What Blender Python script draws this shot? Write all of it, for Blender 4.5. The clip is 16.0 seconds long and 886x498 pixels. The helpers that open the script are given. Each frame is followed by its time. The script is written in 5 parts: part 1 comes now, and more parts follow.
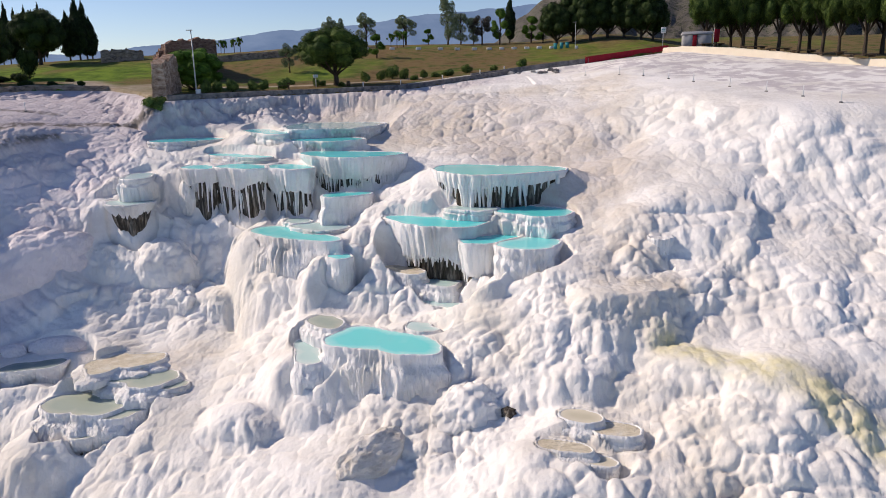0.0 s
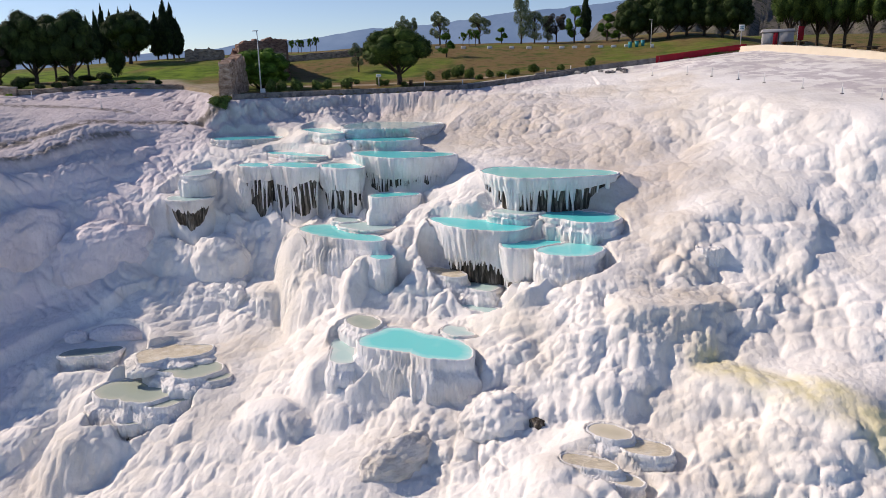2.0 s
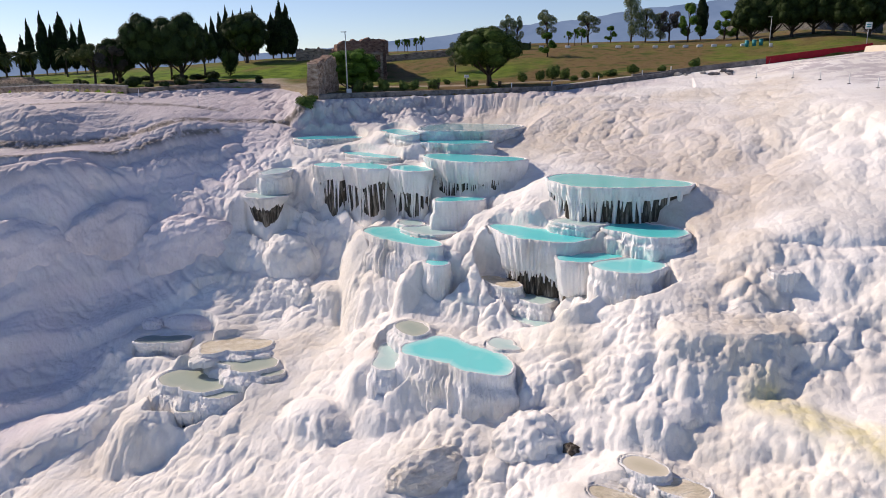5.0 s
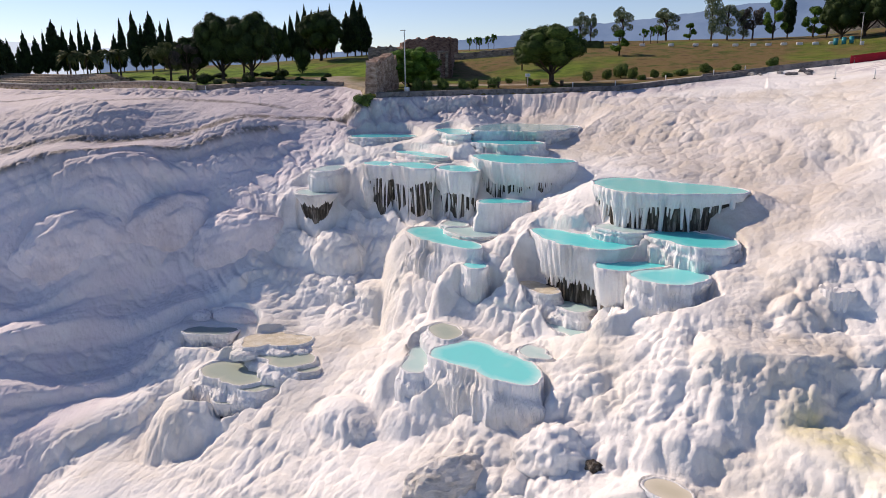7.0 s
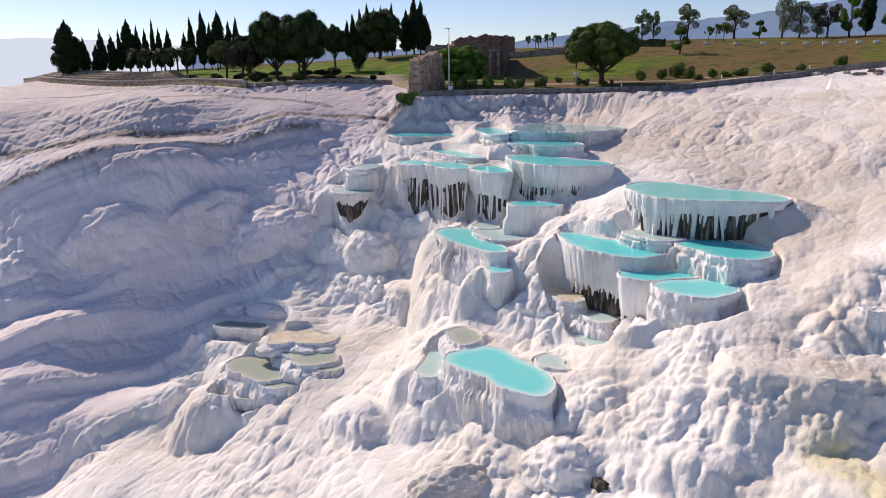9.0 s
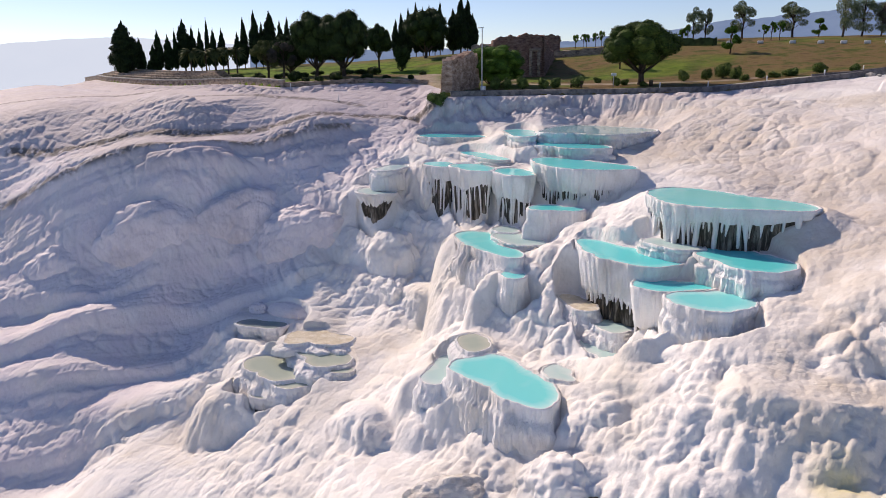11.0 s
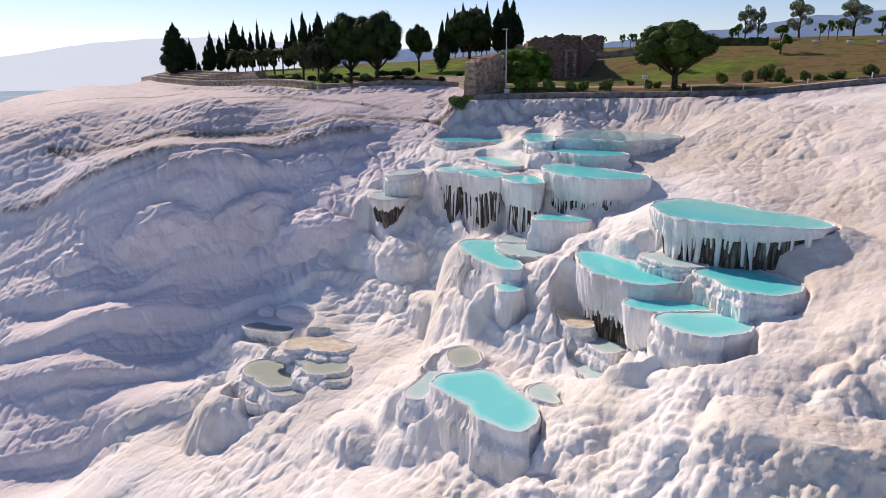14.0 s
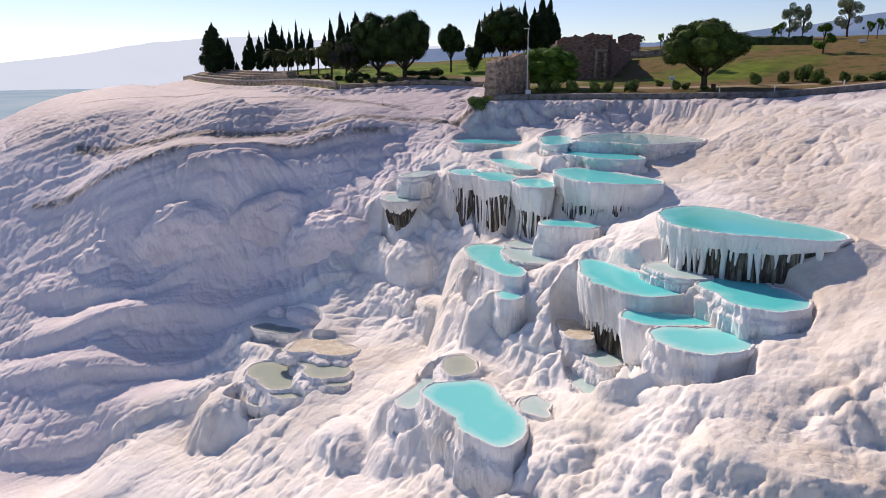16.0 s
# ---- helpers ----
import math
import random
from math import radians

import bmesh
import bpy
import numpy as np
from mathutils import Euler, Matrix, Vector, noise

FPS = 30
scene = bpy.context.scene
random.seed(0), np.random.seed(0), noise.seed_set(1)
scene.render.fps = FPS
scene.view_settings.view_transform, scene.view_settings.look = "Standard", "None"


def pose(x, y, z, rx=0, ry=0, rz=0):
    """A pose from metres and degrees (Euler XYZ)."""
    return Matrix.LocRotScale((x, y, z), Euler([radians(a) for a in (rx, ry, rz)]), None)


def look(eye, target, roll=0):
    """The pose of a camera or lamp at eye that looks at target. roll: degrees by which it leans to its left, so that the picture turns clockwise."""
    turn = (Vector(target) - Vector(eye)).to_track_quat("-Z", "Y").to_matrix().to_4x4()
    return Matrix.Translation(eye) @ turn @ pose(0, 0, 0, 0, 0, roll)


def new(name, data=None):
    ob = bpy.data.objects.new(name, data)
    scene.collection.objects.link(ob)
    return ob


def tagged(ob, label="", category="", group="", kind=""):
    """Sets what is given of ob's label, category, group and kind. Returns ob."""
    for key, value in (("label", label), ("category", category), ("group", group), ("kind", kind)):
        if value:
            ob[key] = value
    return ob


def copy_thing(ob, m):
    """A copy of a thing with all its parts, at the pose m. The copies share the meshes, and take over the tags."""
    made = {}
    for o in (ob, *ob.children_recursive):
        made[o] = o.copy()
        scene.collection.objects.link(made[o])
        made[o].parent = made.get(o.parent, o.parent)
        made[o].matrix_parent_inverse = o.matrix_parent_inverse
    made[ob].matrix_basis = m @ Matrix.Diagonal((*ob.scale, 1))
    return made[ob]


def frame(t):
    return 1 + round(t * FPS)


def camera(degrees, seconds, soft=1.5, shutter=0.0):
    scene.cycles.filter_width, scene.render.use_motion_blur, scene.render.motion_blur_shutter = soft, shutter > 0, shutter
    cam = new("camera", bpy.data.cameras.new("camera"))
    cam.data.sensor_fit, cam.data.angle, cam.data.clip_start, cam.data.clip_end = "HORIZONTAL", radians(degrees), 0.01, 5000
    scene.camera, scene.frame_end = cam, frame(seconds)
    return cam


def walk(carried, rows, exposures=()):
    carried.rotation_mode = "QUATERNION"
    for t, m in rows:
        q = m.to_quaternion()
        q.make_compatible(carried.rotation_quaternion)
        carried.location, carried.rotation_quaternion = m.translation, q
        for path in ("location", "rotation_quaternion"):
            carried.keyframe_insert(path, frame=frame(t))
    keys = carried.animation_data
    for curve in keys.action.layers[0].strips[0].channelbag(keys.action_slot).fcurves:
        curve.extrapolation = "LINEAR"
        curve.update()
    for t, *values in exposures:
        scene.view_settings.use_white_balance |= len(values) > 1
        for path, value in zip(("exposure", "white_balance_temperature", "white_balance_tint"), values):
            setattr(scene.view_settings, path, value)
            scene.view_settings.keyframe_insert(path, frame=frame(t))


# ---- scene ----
cam = camera(63.3, 16.0, soft=0.5)
METRES, EYE, TILT, LEAN, TURN = 30.0, 30.0, -14.0, 1.0, 0.0
ROWS = [
    (0.0, 0.0, 0.0, 0.0, 0.0, 0.0, -0.0),
    (0.5, 0.0285, 0.0062, 0.0016, 1.32, -0.05, -0.35),
    (1.0, 0.0574, 0.0136, 0.0054, 2.87, -0.11, -0.75),
    (1.5, 0.0859, 0.0203, 0.0108, 4.66, -0.17, -1.19),
    (2.0, 0.1128, 0.0286, 0.0162, 6.54, -0.27, -1.66),
    (2.5, 0.1385, 0.0387, 0.0217, 8.19, -0.34, -2.08),
    (3.0, 0.1663, 0.0513, 0.0277, 9.45, -0.42, -2.42),
    (3.5, 0.1923, 0.0641, 0.032, 10.82, -0.51, -2.75),
    (4.0, 0.2222, 0.0805, 0.038, 12.51, -0.63, -3.21),
    (6.5, 0.3527, 0.1622, 0.0712, 21.13, -1.5, -5.43),
    (7.0, 0.3781, 0.1828, 0.0738, 22.6, -1.68, -5.82),
    (7.5, 0.4043, 0.2051, 0.0768, 24.04, -1.86, -6.18),
    (8.0, 0.4281, 0.227, 0.0829, 25.38, -2.04, -6.52),
    (8.5, 0.4515, 0.249, 0.0895, 26.78, -2.22, -6.87),
    (9.0, 0.473, 0.2711, 0.0965, 28.18, -2.43, -7.2),
    (9.5, 0.4943, 0.2945, 0.1027, 29.59, -2.62, -7.52),
    (10.0, 0.5148, 0.3177, 0.1081, 30.81, -2.8, -7.79),
    (12.5, 0.6081, 0.4259, 0.1524, 35.28, -3.56, -8.57),
    (13.0, 0.6248, 0.4509, 0.1599, 36.04, -3.68, -8.72),
    (13.5, 0.6433, 0.4771, 0.1678, 36.85, -3.82, -8.87),
    (14.0, 0.6602, 0.5025, 0.1753, 37.87, -4.0, -9.08),
    (14.5, 0.6768, 0.5294, 0.1838, 38.85, -4.17, -9.27),
    (15.0, 0.6912, 0.5563, 0.1919, 40.15, -4.41, -9.52),
    (15.5, 0.7059, 0.5837, 0.1993, 41.09, -4.58, -9.69),
    (16.0, 0.7206, 0.6109, 0.2064, 41.7, -4.69, -9.78),
]
walk(cam, [(t, pose(0, 0, EYE, TILT, LEAN, TURN) @ pose(METRES * x, METRES * y, METRES * z, 90 + pitch, roll, yaw)) for t, x, y, z, yaw, pitch, roll in ROWS],
     exposures=[(0.0, -0.03, 7100, 20), (8.0, 0.02, 7250, 23), (16.0, 0.03, 7300, 25)])

# ---- light ----
SUN_AZ, SUN_EL = -77.0, 35.0          # degrees from +y (clockwise), degrees up
world = bpy.data.worlds.new("sky")
scene.world = world
world.use_nodes = True
wn = world.node_tree.nodes
sky = wn.new("ShaderNodeTexSky")
sky.sky_type = "NISHITA"
sky.sun_disc = False
sky.sun_elevation, sky.sun_rotation = radians(SUN_EL), radians(SUN_AZ % 360)
sky.altitude, sky.air_density, sky.dust_density, sky.ozone_density = 400.0, 0.85, 0.12, 3.0
wn["Background"].inputs["Strength"].default_value = 0.108
tint = wn.new("ShaderNodeMix")
tint.data_type, tint.blend_type = "RGBA", "MULTIPLY"
tint.inputs[0].default_value = 1.0
tint.inputs[7].default_value = (0.90, 0.98, 1.10, 1)
world.node_tree.links.new(sky.outputs[0], tint.inputs[6])
world.node_tree.links.new(tint.outputs[2], wn["Background"].inputs["Color"])
sun_data = bpy.data.lights.new("sun", "SUN")
sun_data.energy, sun_data.angle, sun_data.color = 4.15, radians(0.6), (1.0, 0.935, 0.80)
sun = new("sun", sun_data)
sx, sy = math.sin(radians(SUN_AZ)), math.cos(radians(SUN_AZ))
sun.matrix_world = look((60 * sx, 60 * sy, 90), (60 * sx - sx, 60 * sy - sy, 90 - math.tan(radians(SUN_EL))))


# ---- materials ----
class Mat:
    """A small writer of node materials."""

    def __init__(self, name, rough=0.7, spec=0.3):
        self.m = bpy.data.materials.new(name)
        self.m.use_nodes = True
        self.t = self.m.node_tree
        self.b = self.t.nodes["Principled BSDF"]
        self.b.inputs["Roughness"].default_value = rough
        self.b.inputs["Specular IOR Level"].default_value = spec
        self.co = None

    def node(self, kind, **values):
        n = self.t.nodes.new(kind)
        for k, v in values.items():
            n.inputs[k].default_value = v
        return n

    def link(self, a, b):
        self.t.links.new(a, b)

    def coords(self, scale=(1, 1, 1)):
        g = self.node("ShaderNodeNewGeometry")
        mp = self.node("ShaderNodeMapping")
        mp.inputs["Scale"].default_value = scale
        self.link(g.outputs["Position"], mp.inputs["Vector"])
        return mp.outputs[0]

    def noise(self, scale, detail=4.0, rough=0.55, stretch=(1, 1, 1), warp=0.0):
        n = self.node("ShaderNodeTexNoise", Scale=scale, Detail=detail, Roughness=rough, Distortion=warp)
        self.link(self.coords(stretch), n.inputs["Vector"])
        return n.outputs["Fac"]

    def cells(self, scale, stretch=(1, 1, 1)):
        n = self.node("ShaderNodeTexVoronoi", Scale=scale)
        self.link(self.coords(stretch), n.inputs["Vector"])
        return n.outputs["Distance"]

    def ramp(self, fac, *stops):
        r = self.node("ShaderNodeValToRGB")
        e = r.color_ramp.elements
        while len(e) < len(stops):
            e.new(0.5)
        for el, (p, c) in zip(e, stops):
            el.position = p
            el.color = (*c, 1) if not isinstance(c, (int, float)) else (c, c, c, 1)
        self.link(fac, r.inputs[0])
        return r.outputs["Color"]

    def mix(self, a, b, fac, mode="MIX"):
        n = self.node("ShaderNodeMix")
        n.data_type, n.blend_type = "RGBA", mode
        for v, i in ((fac, 0), (a, 6), (b, 7)):
            if isinstance(v, (int, float)):
                n.inputs[i].default_value = v
            elif isinstance(v, tuple):
                n.inputs[i].default_value = (*v, 1)
            else:
                self.link(v, n.inputs[i])
        return n.outputs[2]

    def attr(self, name):
        n = self.node("ShaderNodeAttribute")
        n.attribute_name = name
        return n.outputs["Fac"]

    def random(self):
        return self.node("ShaderNodeObjectInfo").outputs["Random"]

    def island(self):
        return self.node("ShaderNodeNewGeometry").outputs["Random Per Island"]

    def math(self, op, a, b=0.0):
        n = self.node("ShaderNodeMath")
        n.operation = op
        for v, i in ((a, 0), (b, 1)):
            if isinstance(v, (int, float)):
                n.inputs[i].default_value = v
            else:
                self.link(v, n.inputs[i])
        return n.outputs[0]

    def color(self, c):
        if isinstance(c, tuple):
            self.b.inputs["Base Color"].default_value = (*c, 1)
        else:
            self.link(c, self.b.inputs["Base Color"])
        return self

    def bump(self, height, dist, strength=1.0):
        n = self.node("ShaderNodeBump", Distance=dist, Strength=strength)
        self.link(height, n.inputs["Height"])
        if self.b.inputs["Normal"].is_linked:
            self.link(self.b.inputs["Normal"].links[0].from_socket, n.inputs["Normal"])
        self.link(n.outputs[0], self.b.inputs["Normal"])
        return self


WHITE, CREAM, TAN = (0.85, 0.825, 0.795), (0.72, 0.67, 0.58), (0.55, 0.46, 0.35)


def travertine(name, wall=False):
    k = Mat(name, 0.78, 0.2)
    c = k.ramp(k.noise(0.16, 6, 0.6, warp=0.4), (0.30, (0.64, 0.61, 0.58)), (0.52, (0.90, 0.885, 0.875) if wall else WHITE), (0.75, (0.91, 0.895, 0.885) if wall else (0.86, 0.84, 0.82)))
    grain = k.noise(3.5, 6, 0.65)
    c = k.mix(c, (0.54, 0.51, 0.48), k.ramp(grain, (0.58, 0.0), (0.82, 0.35)))
    c = k.mix(c, (0.62, 0.59, 0.55), k.ramp(k.noise(11.0, 4, 0.7), (0.52, 0.0), (0.74, 0.25)))
    c = k.mix(c, CREAM, k.ramp(k.noise(0.09, 6, 0.65), (0.46, 0.0), (0.66, 0.6)))
    if wall:
        streak = k.noise(1.0, 4, 0.6, stretch=(2.6, 2.6, 0.22))
        c = k.mix(c, (0.46, 0.42, 0.37), k.ramp(streak, (0.60, 0.0), (0.80, 0.28)))
    else:
        # lavender of the gully's shade, put into the rock colour by position
        c = k.mix(c, (0.73, 0.65, 0.69), k.math("MULTIPLY", k.attr("shade_rose"), k.ramp(k.noise(0.3, 5, 0.6), (0.3, 0.35), (0.65, 0.85))))
        # grey wear, with shade of the brow and left plateau mixed into it
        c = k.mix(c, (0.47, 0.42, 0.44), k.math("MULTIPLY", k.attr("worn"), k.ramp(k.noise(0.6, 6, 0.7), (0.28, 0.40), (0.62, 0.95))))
        c = k.mix(c, TAN, k.math("MULTIPLY", k.attr("tan"), k.ramp(k.noise(0.5, 6, 0.7), (0.28, 0.1), (0.65, 0.7))))
        c = k.mix(c, (0.72, 0.66, 0.42), k.math("MULTIPLY", k.attr("algae"), k.ramp(k.noise(0.8, 5), (0.3, 0.25), (0.6, 1.0))))
        c = k.mix(c, (0.14, 0.12, 0.10), k.math("MULTIPLY", k.attr("crack"), k.ramp(k.noise(1.3, 5), (0.32, 0.0), (0.52, 0.9))))
    k.color(c)
    k.bump(k.noise(1.2, 5, 0.55, warp=0.3), 0.10, 0.3)
    k.bump(k.math("SUBTRACT", 1.0, k.cells(2.8, (1, 0.85, 0.7))), 0.09, 0.45)
    k.bump(k.math("SUBTRACT", 1.0, k.cells(6.5, (1, 0.85, 0.7))), 0.035, 0.4)
    k.bump(k.noise(9.0, 4, 0.55), 0.025, 0.3)
    if wall:
        k.bump(k.noise(1.0, 5, 0.6, stretch=(5, 5, 0.45)), 0.22, 0.9)
    else:
        # low ripple terraces on the flats
        k.bump(k.math("MULTIPLY", k.attr("ripple"), k.ramp(k.noise(0.8, 3, 0.45, stretch=(0.55, 1.4, 1), warp=1.2), (0.40, 0.0), (0.47, 0.7), (0.56, 0.4), (0.62, 1.0))), 0.09, 0.45)
    return k.m


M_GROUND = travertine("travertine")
M_WALL = travertine("travertine_wall", True)


def water(name, deep, shallow, rough=0.08):
    k = Mat(name, rough, 0.28)
    k.b.inputs["IOR"].default_value = 1.33
    f = k.math("ADD", k.attr("shore"), k.math("MULTIPLY", k.math("SUBTRACT", k.noise(0.5, 3), 0.5), 0.5))
    c = k.ramp(f, (0.0, shallow), (0.22, tuple(0.5 * (a + b) for a, b in zip(deep, shallow))), (0.6, deep))
    k.color(k.mix(c, shallow, k.ramp(k.noise(0.35, 3, stretch=(1, 0.5, 1)), (0.55, 0.0), (0.85, 0.35))))
    k.bump(k.noise(2.5, 3), 0.01, 0.25)
    return k.m


M_TURQ = water("turquoise_water", (0.08, 0.67, 0.68), (0.36, 0.80, 0.78))
M_DEEP = water("deep_teal_water", (0.06, 0.56, 0.56), (0.26, 0.72, 0.70))
M_AQUA = water("pale_aqua_water", (0.17, 0.72, 0.71), (0.55, 0.85, 0.82))
M_PALE = water("pale_shallow_water", (0.46, 0.64, 0.62), (0.64, 0.72, 0.69))
M_GREY = water("grey_green_water", (0.40, 0.46, 0.39), (0.55, 0.56, 0.47))
M_SAND = water("sandy_shallow_water", (0.58, 0.53, 0.40), (0.72, 0.66, 0.54), 0.4)
k = Mat("rippled_sand", 0.7, 0.2)
rip = k.noise(1.3, 4, 0.5, stretch=(0.5, 1.6, 1), warp=1.2)
k.color(k.mix(k.ramp(k.noise(0.9, 5, 0.65), (0.32, (0.56, 0.49, 0.36)), (0.52, (0.70, 0.63, 0.50)), (0.70, (0.80, 0.76, 0.68))), (0.46, 0.40, 0.30), k.ramp(rip, (0.44, 0.0), (0.47, 0.55), (0.51, 0.0))))
k.bump(k.ramp(rip, (0.40, 0.0), (0.47, 0.7), (0.56, 0.4), (0.62, 1.0)), 0.10, 0.7)
M_RIPPLE = k.m
M_TEAL = water("grey_teal_water", (0.20, 0.42, 0.42), (0.40, 0.52, 0.48))
# water of the pool in the gully, with the shade there in its colour
M_SHADE = water("shade_grey_water", (0.20, 0.27, 0.26), (0.36, 0.40, 0.37))
# recess walls dark by colour, stain and shade in one; hollows use it too
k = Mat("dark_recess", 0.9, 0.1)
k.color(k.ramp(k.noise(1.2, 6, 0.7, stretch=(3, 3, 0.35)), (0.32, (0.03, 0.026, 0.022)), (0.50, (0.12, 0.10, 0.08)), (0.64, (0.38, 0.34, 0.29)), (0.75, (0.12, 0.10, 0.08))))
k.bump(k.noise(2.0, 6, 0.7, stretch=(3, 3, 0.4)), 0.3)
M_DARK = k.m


# ---- ground shape ----
def smooth(a, b, v):
    u = np.clip((v - a) / (b - a), 0, 1)
    return u * u * (3 - 2 * u)


def rnd(ix, iy, seed):
    h = (ix.astype(np.int64) * 374761393 + iy.astype(np.int64) * 668265263 + seed * 974711) & 0x7FFFFFFF
    h = ((h ^ (h >> 13)) * 1274126177) & 0x7FFFFFFF
    h = ((h ^ (h >> 16)) * 668265263) & 0x7FFFFFFF
    return ((h ^ (h >> 11)) & 0xFFFFF) / 1048575.0


def vnoise(x, y, seed=0):
    ix, iy = np.floor(x), np.floor(y)
    fx, fy = x - ix, y - iy
    fx, fy = fx * fx * (3 - 2 * fx), fy * fy * (3 - 2 * fy)
    a, b = rnd(ix, iy, seed), rnd(ix + 1, iy, seed)
    c, d = rnd(ix, iy + 1, seed), rnd(ix + 1, iy + 1, seed)
    return (a + (b - a) * fx) * (1 - fy) + (c + (d - c) * fx) * fy


def fbm(x, y, octaves=4, seed=0):
    s, a, out = 1.0, 0.5, 0.0
    for i in range(octaves):
        out = out + a * vnoise(x * s, y * s, seed + i)
        s, a = s * 2.03, a * 0.5
    return out


def domes(x, y, seed=0):
    """Rounded bulges that meet in sharp creases: 1 at a bulge's middle, about 0.5 in the creases."""
    ix, iy = np.floor(x), np.floor(y)
    best = np.full(np.shape(x), 9.0)
    for dx in (-1, 0, 1):
        for dy in (-1, 0, 1):
            cx, cy = ix + dx, iy + dy
            px, py = cx + 0.1 + 0.8 * rnd(cx, cy, seed), cy + 0.1 + 0.8 * rnd(cx, cy, seed + 7)
            best = np.minimum(best, (x - px) ** 2 + (y - py) ** 2)
    return 1.0 - np.minimum(best, 0.5)


# mounds and hollows on the hillside: x, y, radius, height
BROAD = [
    (-50, 10, 20, -1.4), (40, 10, 20, -0.6), (20, 16, 12, -1.6), (-70, 20, 20, -1.7), (-52, 22, 12, -1.3), (-46, 22, 12, -1.1), (-22, 22, 12, -1.9),
    (-76, 34, 12, -0.7), (-58, 34, 12, -2.9), (-110, 40, 20, 1), (-76, 40, 12, -1.1), (38, 40, 12, 0.9), (36, 42, 32, 4.6), (-94, 46, 12, 1.2),
    (-30, 50, 20, -9.7), (-94, 52, 12, 1.3), (-82, 58, 12, 1.8), (56, 58, 12, 1), (-110, 60, 20, 2.2), (-100, 60, 20, 2), (-90, 60, 20, 2.6),
    (60, 60, 20, 1.8), (-82, 64, 12, 1.6), (56, 64, 12, 1.3)]
BROAD_MORE = [
    (-130, 70, 20, 2.6), (-64, 70, 12, 4.8), (44, 70, 12, 0.8), (50, 80, 20, 1.9), (-76, 82, 12, 1.4), (-4, 82, 12, -1.8), (-58, 88, 12, 1),
    (-28, 88, 12, -0.9), (32, 88, 12, 1.2), (-92, 90, 32, 0.9), (44, 94, 12, 1.1), (30, 100, 20, 1.6), (-28, 106, 12, 0.6), (-10, 106, 12, 1.3),
    (-100, 110, 20, -0.7), (-10, 120, 20, 1.3)]
GULLY = [
    (-47.5, 37.5, 5.5, -1.2), (-45, 37.5, 5.5, -1.1), (-44, 40, 4, -0.8), (-42, 40, 4, -0.6), (-42, 42, 4, -0.7), (-62, 48, 4, -0.5), (-60, 48, 4, -0.6),
    (-58, 48, 4, -0.8), (-48, 48, 4, -0.8), (-46, 50, 4, -1.5), (-54, 52, 4, -0.6), (-42, 52, 4, -1), (-60, 54, 4, 0.6), (-56, 54, 4, -1.1),
    (-54, 54, 4, -1.2), (-42, 54, 4, -0.8), (-70, 56, 4, 0.8), (-68, 56, 4, 1), (-62, 56, 4, 0.7), (-50, 56, 4, -0.9), (-65, 57.5, 5.5, 1.8),
    (-45, 57.5, 5.5, -2.7), (-62, 58, 4, 0.8), (-58, 60, 4, 0.8)]
GULLY_MORE = [
    (-56, 60, 4, 1.1), (-54, 60, 4, 1.6), (-46, 60, 4, -1.5), (-60, 62, 4, 0.9), (-52, 62, 4, 1.1), (-52, 64, 4, 0.8), (-50, 64, 4, 1.3),
    (-44, 64, 4, -1.3), (-50, 66, 4, 0.8), (-60, 70, 4, 0.6), (-46, 76, 4, 0.7), (-48, 78, 8, 1.7)]
SPUR = [
    (-36, 42, 4, 0.7), (-32, 42, 4, 0.5), (-36, 48, 4, -0.7), (-32, 50, 4, -1), (-28, 54, 4, 0.8), (-26, 54, 4, 0.6), (-32.5, 55, 5.5, 1.1),
    (-38, 56, 4, 0.8), (-30, 56, 4, 0.8), (-26, 60, 4, -0.8), (-40, 62, 4, -1.7), (-38, 62, 4, -1.4), (-30, 65, 5.5, -1.6), (-25, 65, 5.5, -1.7),
    (-34, 66, 4, -0.8), (-40, 68, 4, 0.3), (-26, 70, 4, -0.6), (-40, 74, 4, -0.9)]
MIDDLE = [
    (-8, 42, 4, 0.6), (-2, 42, 4, -0.7), (-12.5, 42.5, 5.5, 0.5), (-4, 44, 4, -0.9), (0, 45, 5.5, -0.6), (-24, 46, 8, 2.4), (-10, 48, 4, -0.7),
    (-22, 50, 4, 0.5), (-8, 50, 4, -0.5), (-24, 52, 4, 0.6), (-14, 52, 4, 0.6), (-2, 52, 4, 0.4), (-18, 54, 4, -0.9), (-8, 54, 4, -0.7),
    (-10, 56, 4, -0.7), (-4, 56, 4, -1.1), (-2, 56, 4, -1), (2, 56, 4, -0.7), (-20, 60, 4, -0.7), (-18, 60, 4, -1), (-18, 62, 4, -0.9),
    (-16, 62, 4, -1), (-8, 62, 4, 0.4), (-16, 64, 4, -0.9)]
MIDDLE_MORE = [
    (0, 64, 4, 0.7), (-2.5, 65, 5.5, 0.5), (-16, 66, 4, -0.6)]
RIGHT = [
    (8, 38, 4, 0.6), (20, 38, 4, 0.4), (8, 40, 4, 0.6), (20, 42, 4, 1.1), (22, 42, 4, 0.8), (10, 44, 4, -0.7), (6, 46, 4, -0.7),
    (20, 48, 4, -0.9), (12, 50, 4, 0.6), (26, 50, 4, 0.8), (8, 52, 4, 0.8), (8, 54, 4, 0.4), (16, 56, 4, 0.8), (28, 56, 4, -0.3),
    (18, 58, 4, 1.2), (22, 60, 4, 0.6), (18, 66, 4, 0.4)]
